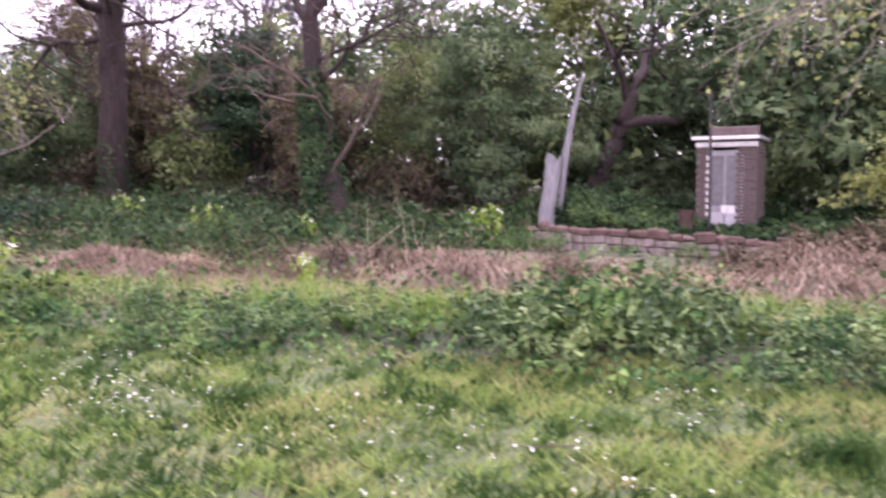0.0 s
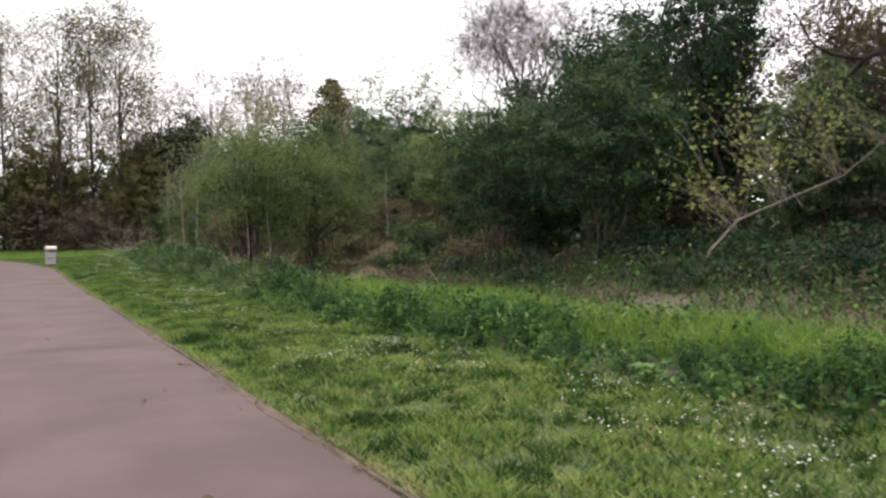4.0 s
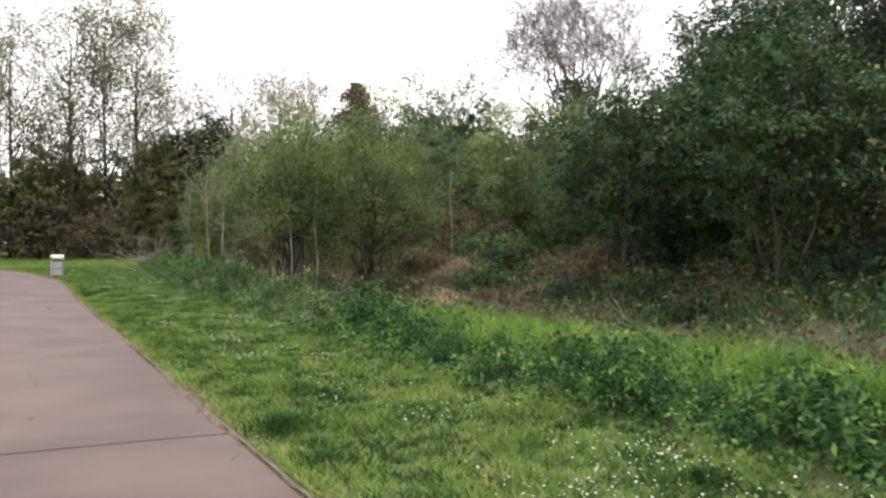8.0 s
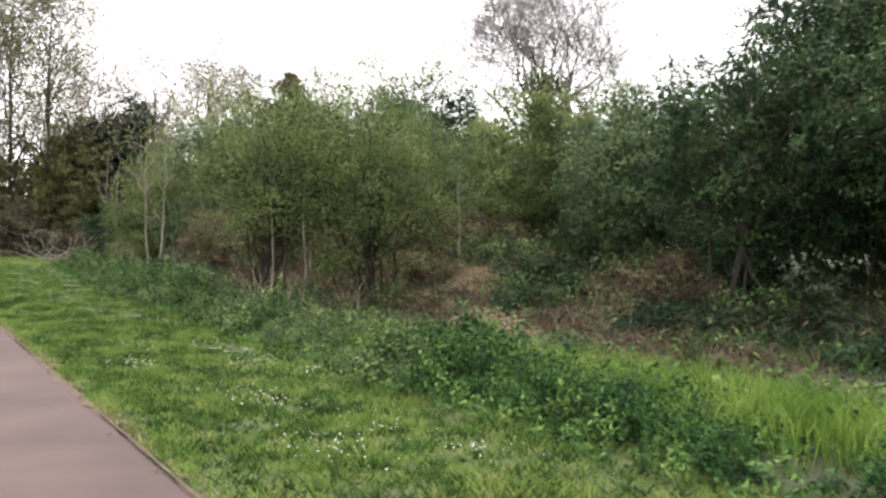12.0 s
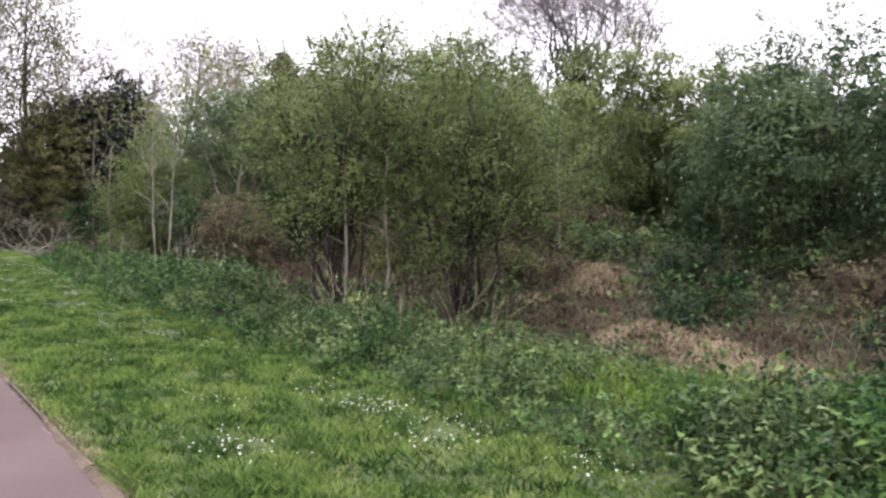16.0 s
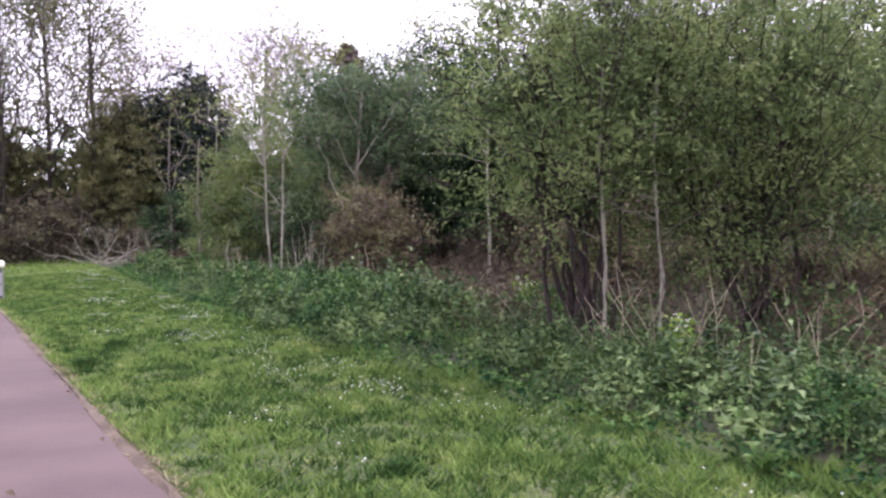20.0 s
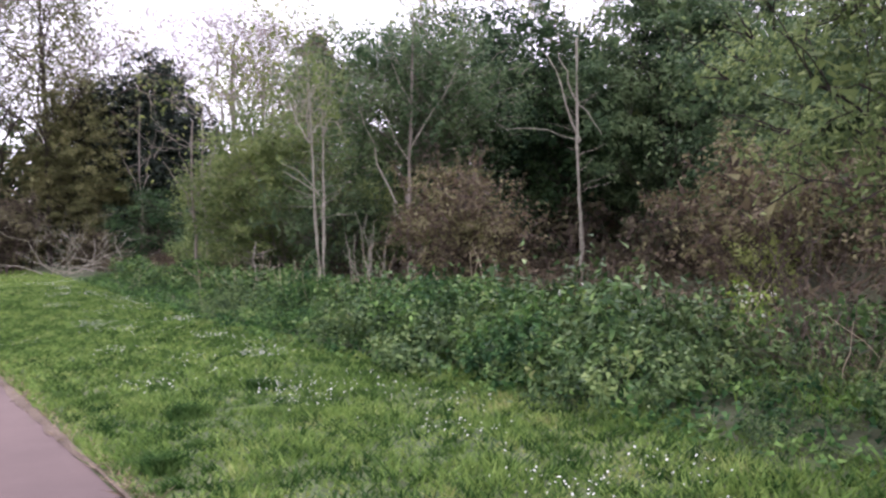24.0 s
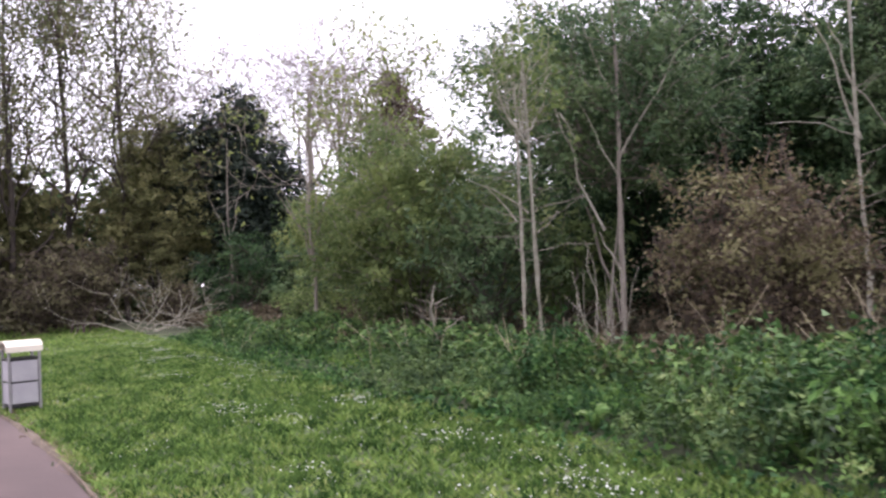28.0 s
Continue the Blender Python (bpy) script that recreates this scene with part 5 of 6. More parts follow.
p = rooted(x[k], y[k]) + np.stack([np.zeros(k.sum()), np.zeros(k.sum()), (lrng.uniform(0, 0.5, k.sum()) ** 1.3) * np.interp(y[k], [0, 5, 7], [0.5, 0.5, 1.0])], 1)
bracken = piece("dead_bracken", *leaf_mesh(lrng, p, 0.13, 0.1, None, 0.13, simple=True), BRACKEN)
tagged(bracken, "brown dead bracken on the lower bank", "bracken", kind="stuff")

n = 22000
x, y = scatter(lrng, n, -6, 30, lambda y: verge_x(y) + 1.0, lambda y: np.interp(y, [-6, 6, 30], [15.5, 13.5, 13.0]))
k = bumps(x * 0.9 + 1, y * 0.9 + 7) + 0.3 * lrng.normal(0, 1, n) > np.interp(y, [0, 10, 14, 20, 24, 28], [0.5, 0.4, 0.1, 0.15, 0.35, 0.5])
p = rooted(x[k], y[k]) + np.stack([np.zeros(k.sum()), np.zeros(k.sum()), lrng.uniform(0, 0.42, k.sum())], 1)
sprigs = piece("bramble_sprigs", *leaf_mesh(lrng, p, 0.085, 0.2, None, 0.38), BRAMBLE)
tagged(sprigs, "green bramble sprigs among the dead grass", "brambles", kind="stuff")

def grass_heap(seed, wide, tall, label, mat, blades):
    """A low mound of combed-over dead grass, its base at the origin."""
    rng = np.random.default_rng(seed)
    ob = thing("dead_grass_heap", 0, 0, -60, label, "dead grass", "heaps of dead grass on the bank")
    v, f = [], []
    rings, seg = 6, 14
    for i in range(rings):
        r = wide * i / (rings - 1)
        for k in range(seg):
            a = k * 2 * np.pi / seg
            v.append((np.cos(a) * r * rng.uniform(0.9, 1.1), np.sin(a) * r * rng.uniform(0.9, 1.1), tall * 0.75 * (1 - (i / (rings - 1)) ** 2) * rng.uniform(0.75, 1.1) - 0.08 * (i == rings - 1)))
    for i in range(rings - 1):
        for k in range(seg):
            q = (k + 1) % seg
            f.append((i * seg + k, (i + 1) * seg + k, (i + 1) * seg + q, i * seg + q))
    piece("mound", np.array(v), np.array(f), LITTER, ob, smooth=True)
    r = wide * np.sqrt(rng.uniform(0, 1, blades))
    a = rng.uniform(0, 6.28, blades)
    root = np.stack([np.cos(a) * r, np.sin(a) * r, tall * 0.7 * (1 - (r / wide) ** 2)], 1)
    sweep = unit(np.stack([np.cos(a) + rng.normal(0, 0.6, blades) + 0.5, np.sin(a) + rng.normal(0, 0.6, blades), rng.uniform(-0.1, 0.55, blades)], 1))
    ln = rng.uniform(0.14, 0.36, (blades, 1))
    side = unit(np.cross(sweep, [0, 0, 1])) * 0.006
    mid = root + sweep * ln * 0.6 + [0, 0, 0.05]
    tip = root + sweep * ln - [0, 0, 0.05]
    v = np.stack([root - side, root + side, mid + side, mid - side, tip], 1).reshape(-1, 3)
    i = np.arange(blades)[:, None] * 5
    stuff("grass_mass", (v, np.concatenate([i + [0, 1, 2], i + [0, 2, 3], i + [3, 2, 4]], 1).reshape(-1, 3)), mat, ob)
    return ob


heaps = [grass_heap(840, 0.55, 0.34, "heap of flattened pale straw-coloured dead grass", STRAW, 850), grass_heap(841, 0.45, 0.26, "heap of flattened pale straw-coloured dead grass", STRAW, 700), grass_heap(842, 0.6, 0.36, "heap of brown matted dead grass", BRACKEN, 850), grass_heap(843, 0.62, 0.42, "heap of russet matted dead grass", RUSSET, 950)]
for k, (kind, x, y, s_) in enumerate([(0, 9.0, 26.5, 1.0), (1, 9.4, 27.2, 1.0), (0, 9.7, 27.9, 1.1), (1, 10.0, 28.6, 1.2), (0, 10.5, 29.4, 1.2), (2, 11.2, 28.3, 1.2), (0, 12.4, 32.6, 1.3), (1, 13.0, 33.2, 1.2), (2, 11.0, 31.6, 1.2), (2, 10.7, 25.2, 1.1), (2, 9.9, 23.2, 1.0), (1, 11.4, 33.4, 1.1), (3, 9.0, 7.9, 1.2), (3, 9.6, 8.7, 1.4), (0, 10.3, 8.0, 1.2), (3, 8.6, 7.3, 1.2), (3, 9.3, 3.2, 1.4), (3, 9.5, -0.6, 1.5), (3, 14.0, -0.9, 1.5), (3, 13.2, -1.6, 1.4), (3, 11.2, 4.2, 1.5), (2, 10.6, 5.2, 1.7), (2, 11.3, 5.9, 1.6), (0, 10.2, 4.7, 1.2), (0, 9.2, 1.2, 1.2), (1, 10.0, 0.4, 1.3), (0, 10.6, -0.8, 1.2), (2, 11.2, 2.2, 1.3), (1, 8.6, 2.6, 1.0), (0, 9.6, -2.2, 1.2), (2, 9.7, 8.0, 1.1), (2, 10.6, 10.2, 1.1), (0, 9.0, 14.6, 0.9), (2, 9.8, 17.2, 1.0), (1, 8.9, 20.0, 0.9)]):
    copy_thing(heaps[kind], pose(x, y, gz(x, y) - 0.03, 0, 0, 200 + k * 43) @ Matrix.Scale(s_, 4))

# ivy and brambles over the upper bank
n = 62000
x, y = scatter(lrng, n, -8, 22, lambda y: np.interp(y, [-8, 4.2, 5.2, 10, 22], [17.2, 17.0, 12.2, 11.5, 12.5]), lambda y: np.full_like(y, 21.0))
low = np.where((x < 19.6) & (y < 2.4), 0.25, 1.0)
p = rooted(x, y) + np.stack([np.zeros(n), np.zeros(n), low * lrng.uniform(0, 1, n) ** 1.5 * (0.35 + 0.35 * np.clip(bumps(x, y) + 0.3, 0, 1))], 1)
ivy_floor = piece("ivy_carpet", *leaf_mesh(lrng, p, 0.12, 0.1, None, 0.4, simple=True), IVY)
tagged(ivy_floor, "dark ivy and brambles covering the upper bank", "ivy", kind="stuff")
n = 60000
x, y = scatter(lrng, n, 24, 60, lambda y: np.interp(y, [24, 30, 34, 37, 60], [12.0, 11.0, 8.5, verge_x(37) + 1.0, verge_x(60) + 0.6]), lambda y: np.interp(y, [24, 34, 38, 60], [17.5, 15, 9.0, 9.5]))
k = bumps(x * 0.8, y * 0.8 + 4) + 0.25 * lrng.normal(0, 1, n) > np.interp(y, [24, 32, 35, 37], [0.45, 0.4, 0.15, -0.15])
x, y = x[k], y[k]
p = rooted(x, y) + np.stack([np.zeros(len(x)), np.zeros(len(x)), lrng.uniform(0, 1, len(x)) ** 0.8 * (0.3 + 0.45 * np.clip(bumps(x * 0.8, y * 0.8 + 4) + 0.4, 0, 1))], 1)
bram = piece("bramble_bed", *leaf_mesh(lrng, p, 0.085, 0.2, None, 0.38, simple=True), BRAMBLE)
tagged(bram, "low brambles scrambling over the verge", "brambles", kind="stuff")
n = 9000
x, y = scatter(lrng, n, 4, 24, lambda y: np.full_like(y, 11.0), lambda y: np.full_like(y, 19.0))
k = bumps(x * 0.6 + 3, y * 0.6 + 1) + 0.2 * lrng.normal(0, 1, n) > 0.1
p = rooted(x[k], y[k]) + np.stack([np.zeros(k.sum()), np.zeros(k.sum()), lrng.uniform(0.1, 0.6, k.sum())], 1)
fronds = piece("withered_fronds", *leaf_mesh(lrng, p, 0.15, 0.2, None, 0.14, simple=True), BRACKEN)
tagged(fronds, "brown withered fronds poking through the ivy", "bracken", kind="stuff")
n = 14000
x, y = scatter(lrng, n, 4, 24, lambda y: np.full_like(y, 10.5), lambda y: np.full_like(y, 18.0))
k = bumps(x * 0.5 + 9, y * 0.5 + 6) + 0.2 * lrng.normal(0, 1, n) > 0.15
shade_grass = piece("shade_grass", *blade_mesh(lrng, rooted(x[k], y[k]), 0.6, 0.022, 0.5, 0.4, True), BRAMBLE)
tagged(shade_grass, "dull green grass and shoots growing through the ivy", "grass", kind="stuff")
n = 26000
x, y = scatter(lrng, n, 12, 37, lambda y: verge_x(y) + 1.2, lambda y: np.interp(y, [12, 24, 30, 37], [9.5, 9.5, 10.0, 10.5]))
p = rooted(x, y) + np.stack([np.zeros(n), np.zeros(n), lrng.uniform(0, 1, n) ** 1.3 * (0.16 + 0.2 * np.clip(bumps(x, y) + 0.4, 0, 1))], 1)
weeds = piece("bank_weeds", *leaf_mesh(lrng, p, 0.075, 0.2, None, 0.3, simple=True), DULL_BRAMBLE)
tagged(weeds, "dull low weeds and brambles behind the verge", "weeds", kind="stuff")
n = 9000
x, y = scatter(lrng, n, 22, 38, lambda y: verge_x(y) + 1.0, lambda y: np.full_like(y, 11.5))
stubble = piece("withered_stubble", *blade_mesh(lrng, rooted(x, y, -0.01), 0.4, 0.012, 0.9, 0.5, True), BRACKEN)
tagged(stubble, "brown withered stems among the weeds", "weeds", kind="stuff")
# ground cover under the trees further along
n = 40000
x, y = scatter(lrng, n, 36, 75, lambda y: verge_x(y) + 1.5, lambda y: np.full_like(y, 22.0))
p = rooted(x, y) + np.stack([np.zeros(n), np.zeros(n), lrng.uniform(0, 0.5, n)], 1)
under = piece("undergrowth", *leaf_mesh(lrng, p, 0.16, 0.2, None, 0.2, simple=True), BRACKEN)
tagged(under, "brown undergrowth beneath the trees", "undergrowth", kind="stuff")

n = 15000
x, y = scatter(lrng, n, 77, 89, lambda y: np.full_like(y, -16.0), lambda y: np.full_like(y, 24.0))
p = np.stack([x, y, height(x, y) + lrng.uniform(0, 6.0, n)], 1)
hedge_foot = piece("hedge_bottom", *leaf_mesh(lrng, p, 0.42, 0.2, None, 0.35, simple=True), OLIVE)
tagged(hedge_foot, "dark dense growth closing the foot of the far hedge", "hedge", kind="stuff")


# ---- single plants ----
def dock(seed):
    rng = np.random.default_rng(seed)
    ob = thing("dock_plant", 0, 0, -50, "dock plant with broad pale-green leaves", "plant", "dock plants")
    for k in range(7):
        a = k * 0.9 + rng.uniform(-0.3, 0.3)
        ln, w = rng.uniform(0.28, 0.42), rng.uniform(0.07, 0.1)
        s = np.linspace(0, 1, 6)
        up = rng.uniform(0.5, 0.9)
        mid = np.stack([np.cos(a) * s * ln * 0.8, np.sin(a) * s * ln * 0.8, ln * up * np.sin(s * 2.0)], 1)
        wid = w * np.sin(np.pi * (0.12 + 0.86 * s)) ** 0.8
        side = np.array([-np.sin(a), np.cos(a), 0.0])
        v = np.concatenate([mid + side * wid[:, None] + [0, 0, 0.02], mid, mid - side * wid[:, None] + [0, 0, 0.02]])
        i = np.arange(5)
        f = np.concatenate([np.stack([i, i + 6, i + 7, i + 1], 1), np.stack([i + 6, i + 12, i + 13, i + 7], 1)])
        piece("leaf", v, f, DOCK, ob, smooth=True)
    return ob


def mustard(seed, tall, heads):
    rng = np.random.default_rng(seed)
    ob = thing("garlic_mustard", 0, 0, -50, "tall light-green garlic mustard with white flower heads", "plant", "garlic mustard plants")
    for k in range(heads):
        b = rng.normal(0, 0.105, 2)
        h = tall * rng.uniform(0.65, 1.0)
        p = wander(rng, (b[0], b[1], 0), (b[0] * 2.0, b[1] * 2.0, h), 6, 0.05)
        piece("stem", *tubes([(p, np.linspace(0.008, 0.004, 6))], 4), MUSTARD, ob)
        q = np.repeat(p[1:], 6, 0) + rng.normal(0, 0.045, (30, 3))
        stuff("leaves", leaf_mesh(rng, q, 0.085, 0.2, None, 0.42), MUSTARD, ob)
        t = p[-1] + rng.normal(0, 0.022, (12, 3))
        stuff("flower", leaf_mesh(rng, t, 0.028, 0.0, None, 0.5), PETAL, ob, "white flower head")
    return ob


docks = [dock(201), dock(202)]
must = [mustard(211, 0.85, 9), mustard(212, 0.7, 4)]


def plant_at(ob, x, y, turn=0, size=1.0):
    return copy_thing(ob, pose(x, y, gz(x, y), 0, 0, turn) @ Matrix.Scale(size, 4))


for k, (x, y) in enumerate([(5.9, 4.4), (5.9, 3.0), (5.8, 2.4), (5.25, 10.9), (5.45, 10.4), (5.85, 10.5), (5.8, 39.2), (6.2, 36.0), (6.05, 38.9), (6.15, 42.0), (5.4, 29.85), (5.95, 30.4), (6.2, 32.0), (6.1, 31.2), (6.1, 40.4), (6.0, 42.3), (5.9, 39.3), (6.0, 38.4), (6.2, 43.6), (6.1, 37.6), (5.9, 8.1), (6.1, 41.2), (6.3, 42.9), (6.0, 44.1), (6.5, 41.8), (6.4, 39.8), (6.0, 36.8), (6.3, 45.0)]):
    plant_at(docks[k % 2], x, y, k * 67, 0.42 + 0.06 * (k % 4))
for k, (x, y, s) in enumerate([(5.75, 7.15, 1.0), (5.9, 7.0, 0.9), (5.6, 7.45, 0.7), (7.0, 31.9, 0.9), (7.4, 37.6, 0.9), (7.6, 38.3, 1.1), (7.2, 39.6, 0.8), (9.0, 37.3, 0.8), (9.4, 37.7, 0.8), (7.2, 41.5, 0.8), (8.2, 4.6, 0.8)]):
    plant_at(must[0 if k in (0, 1, 8) else 1], x, y, k * 50, s)


def dry_stalks(x, y, count, tall, label, seed, spread=0.35, mat=STALK, thick=0.0048, tilt=0.35):
    rng = np.random.default_rng(seed)
    ob = thing("dry_stalks", x, y, gz(x, y), label, "plant", "dry stalks")
    for k in range(count):
        b = rng.normal(0, spread, 2)
        lean = rng.normal(0, tilt, 2)
        h = tall * rng.uniform(0.5, 1.1)
        p = wander(rng, (b[0], b[1], gz(x + b[0], y + b[1]) - gz(x, y) - 0.05), (b[0] + lean[0] * h, b[1] + lean[1] * h, h), 6, 0.06)
        ps = [(p, np.linspace(thick, thick * 0.5, 6))]
        if rng.uniform() < 0.5:
            ps.append((wander(rng, p[3], p[3] + [rng.normal(0, 0.2), rng.normal(0, 0.2), 0.3], 4, 0.05), np.linspace(thick * 0.6, 0.003, 4)))
        piece("stalk", *tubes(ps, 4), mat, ob, smooth=True)
    return ob


for k, (x, y, c, h) in enumerate([(6.8, 30.7, 7, 0.8), (7.2, 31.6, 6, 0.9), (7.0, 32.8, 5, 0.7), (7.5, 33.6, 5, 0.7), (6.89, 18.0, 4, 0.8), (7.0, 33.4, 4, 1.0), (6.9, 31.9, 5, 1.0), (7.3, 35.0, 5, 0.9), (7.6, 38.9, 6, 0.9), (7.4, 41.6, 5, 1.0), (7.8, 36.5, 6, 0.9), (7.0, 44.6, 5, 1.1), (6.7, 46.8, 5, 0.9), (9.3, 3.8, 4, 1.3), (7.1, 29.6, 6, 0.8), (12.0, 0.2, 4, 0.9), (8.0, 48.6, 5, 1.0), (7.2, 55.0, 6, 1.0), (8.5, 31.6, 8, 1.0), (10.4, 26.6, 6, 0.7), (7.6, 42.6, 3, 1.1), (7.9, 44.2, 3, 1.0), (8.3, 40.6, 3, 1.1)]):
    dry_stalks(x, y, c // 2 + 1, h, "dry pale weed stalks standing in the verge", 300 + k)

for k, (x, y, c, h) in enumerate([(7.43, 47.2, 3, 1.1), (7.4, 42.2, 5, 1.15), (7.0, 43.9, 4, 1.0), (8.0, 40.8, 4, 1.1), (7.1, 32.4, 3, 1.1), (6.9, 31.2, 2, 1.0)]):
    dry_stalks(x, y, c, h, "bleached bare stalks leaning over the brambles", 390 + k, 0.3, STALK, 0.0065)

# the arching branch with yellow leaves by the oak
yrng = np.random.default_rng(321)
arch = thing("leaning_sapling", 13.2, 18.2, gz(13.2, 18.2), "leaning pale-barked sapling with bright yellow new leaves", "tree")
am = np.array([[0, 0, -0.1], [0.1, -0.1, 0.5], [0.7, -0.3, 1.15], [1.7, -0.6, 1.55], [3.0, -1.1, 2.1], [4.0, -1.4, 2.9]])
piece("trunk", *tubes([(am, [0.036, 0.032, 0.029, 0.025, 0.019, 0.01])], 7), GREY_BARK, arch, smooth=True)
tw, lv = [], []
for k in range(60):
    s = am[yrng.integers(2, 6)] + yrng.normal(0, 0.1, 3)
    e = s + np.array([yrng.normal(-0.3, 0.9), yrng.normal(1.5, 1.3), yrng.uniform(0.4, 2.7)])
    p = wander(yrng, s, e, 6, 0.08)
    tw.append((p, np.linspace(0.011, 0.003, 6)))
    lv.append(p[yrng.integers(2, 6, 18)] + yrng.normal(0, 0.2, (18, 3)))
stuff("twig_mass", tubes(tw, 3), GREY_BARK, arch)
stuff("crown", leaf_mesh(yrng, np.concatenate(lv), 0.115, 0.1, None, 0.4), YELLOW_LEAF, arch, "sparse yellow-green leaves")

# the overhanging branch above the wall
hang = thing("overhanging_tree", 14.5, -4.6, gz(14.5, -4.6), "tree whose twiggy pale branches hang over the wall", "tree")
trunk(hang, [(0, 0, -0.2), (0.1, 0.3, 1.6), (0.2, 0.6, 3.2), (0.2, 1.0, 4.4)], [0.2, 0.17, 0.14, 0.1], GREY_BARK, 9, rng=yrng)
tw, lv = [], []
for k in range(16):
    e = np.array([yrng.uniform(-1.2, 1.6), yrng.uniform(2.6, 5.6), yrng.uniform(3.2, 5.2)])
    p = wander(yrng, (0.2, 0.9, 4.2), e, 8, 0.13, 0.2)
    piece("limb", *tubes([(p, np.linspace(0.028, 0.008, 8))], 5), GREY_BARK, hang, smooth=True)
    for j in range(7):
        s = p[yrng.integers(3, 8)]
        q = wander(yrng, s, s + [yrng.normal(0, 0.3), yrng.normal(0.1, 0.35), yrng.uniform(-1.2, 0.0)], 5, 0.16)
        tw.append((q, np.linspace(0.011, 0.005, 5)))
        lv.append(q[yrng.integers(1, 5, 4)] + yrng.normal(0, 0.1, (4, 3)))
stuff("twig_mass", tubes(tw, 3), GREY_BARK, hang)
stuff("crown", leaf_mesh(yrng, np.concatenate(lv), 0.1, 0.2, None, 0.42), YELLOW_LEAF, hang)

for k, (x, y, w) in enumerate([(8.3, 33.3, 0.9), (9.6, 32.4, 0.9), (7.7, 35.6, 0.7), (10.9, 35.0, 1.0), (10.6, 41.0, 1.1), (9.0, 36.9, 0.8), (12.0, 43.0, 1.0)]):
    brng = np.random.default_rng(340 + k)
    ob = thing("briar", x, y, gz(x, y), "tangle of brown leafless briar stems", "shrub", "briars under the willows")
    tw = []
    for j in range(38):
        a_ = brng.uniform(0, 6.28)
        s_ = np.array([brng.normal(0, w * 0.5), brng.normal(0, w * 0.5), -0.05])
        tw.append((wander(brng, s_, s_ + [np.cos(a_) * brng.uniform(0.2, 0.9), np.sin(a_) * brng.uniform(0.2, 0.9), brng.uniform(0.4, 1.7)], 6, 0.12, 0.1), np.linspace(0.0055, 0.0025, 6)))
    stuff("stem_mass", tubes(tw, 3), TWIG_BROWN, ob)

dry_stalks(8.65, 45.05, 14, 1.7, "tangle of pale shaggy stems at the foot of the tree", 360, 0.12, PALE_BARK, 0.011, 0.12)

# long arching bare bramble stems on the bank
for k, (x, y, n_) in enumerate([(10.6, 15.6, 4), (11.4, 16.8, 4), (9.6, 14.2, 3), (12.0, 22.5, 4)]):
    arng = np.random.default_rng(370 + k)
    ob = thing("arching_bramble", x, y, gz(x, y), "arching bare bramble stems with a few leaves", "bramble", "arching brambles")
    lv = []
    for j in range(n_):
        a_ = arng.uniform(0, 6.28)
        reach, rise = arng.uniform(0.7, 1.6), arng.uniform(0.7, 1.5)
        u = np.linspace(0, 1, 9)
        p = np.stack([np.cos(a_) * reach * u, np.sin(a_) * reach * u, rise * np.sin(u * 2.5) - 0.05], 1) + arng.normal(0, 0.03, (9, 3))
        piece("stem", *tubes([(p, np.linspace(0.007, 0.003, 9))], 4), DARK_BARK, ob, smooth=True)
        lv.append(p[arng.integers(2, 9, 10)] + arng.normal(0, 0.05, (10, 3)))
    stuff("leafage", leaf_mesh(arng, np.concatenate(lv), 0.06, 0.2, None, 0.4), BRAMBLE, ob, "small green leaves")

# fallen branches where the verge ends
pile = thing("fallen_branches", 8.3, 66.0, gz(8.3, 66.0), "heap of fallen bare grey branches", "branches")
for k in range(17):
    a = yrng.uniform(0, 6.28)
    st = (yrng.normal(0, 0.9), yrng.normal(0, 0.5), 0.1)
    out, tips = [], []
    branching(yrng, st, (np.cos(a), np.sin(a) * 0.5, 0.45), 1.7, 0.04, 2, out, tips, 0.16, 0.02, (2, 3), 0.7, 0.008)
    for p_, r_, _ in out:
        piece("branch", *tubes([(p_, r_ * 0.5)], 4), PALE_BARK, pile, smooth=True)

# dead branch lying in the brambles, and the pale broken trunk by the wall
dead = thing("dead_tree_trunk", 17.1, 4.05, gz(17.1, 4.05), "broken pale weathered trunk, its top leaning over", "tree trunk")
z0 = gz(17.1, 4.05)
st = [(0.0, 0.02, -0.15), (0.03, 0.02, 0.4), (0.08, -0.06, 0.9), (0.12, -0.1, 2.2 - z0)]
v, f = tubes([(np.array(st), np.array([0.19, 0.17, 0.16, 0.17]))], 12)
v[-12:, 2] += np.array([0.1, -0.05, 0.15, 0.02, -0.1, 0.08, 0.0, 0.12, -0.06, 0.05, 0.14, -0.02])
piece("stump", v, f, DEAD_WOOD, dead, smooth=True)
piece("leaning_top", *tubes([(np.array([(0.2, -0.2, 1.1 - z0), (0.22, -0.26, 1.7 - z0), (0.24, -0.32, 2.3 - z0), (0.26, -0.46, 3.1 - z0), (0.28, -0.66, 3.98 - z0)]), np.array([0.06, 0.07, 0.075, 0.06, 0.025]))], 9), DEAD_WOOD, dead, smooth=True)


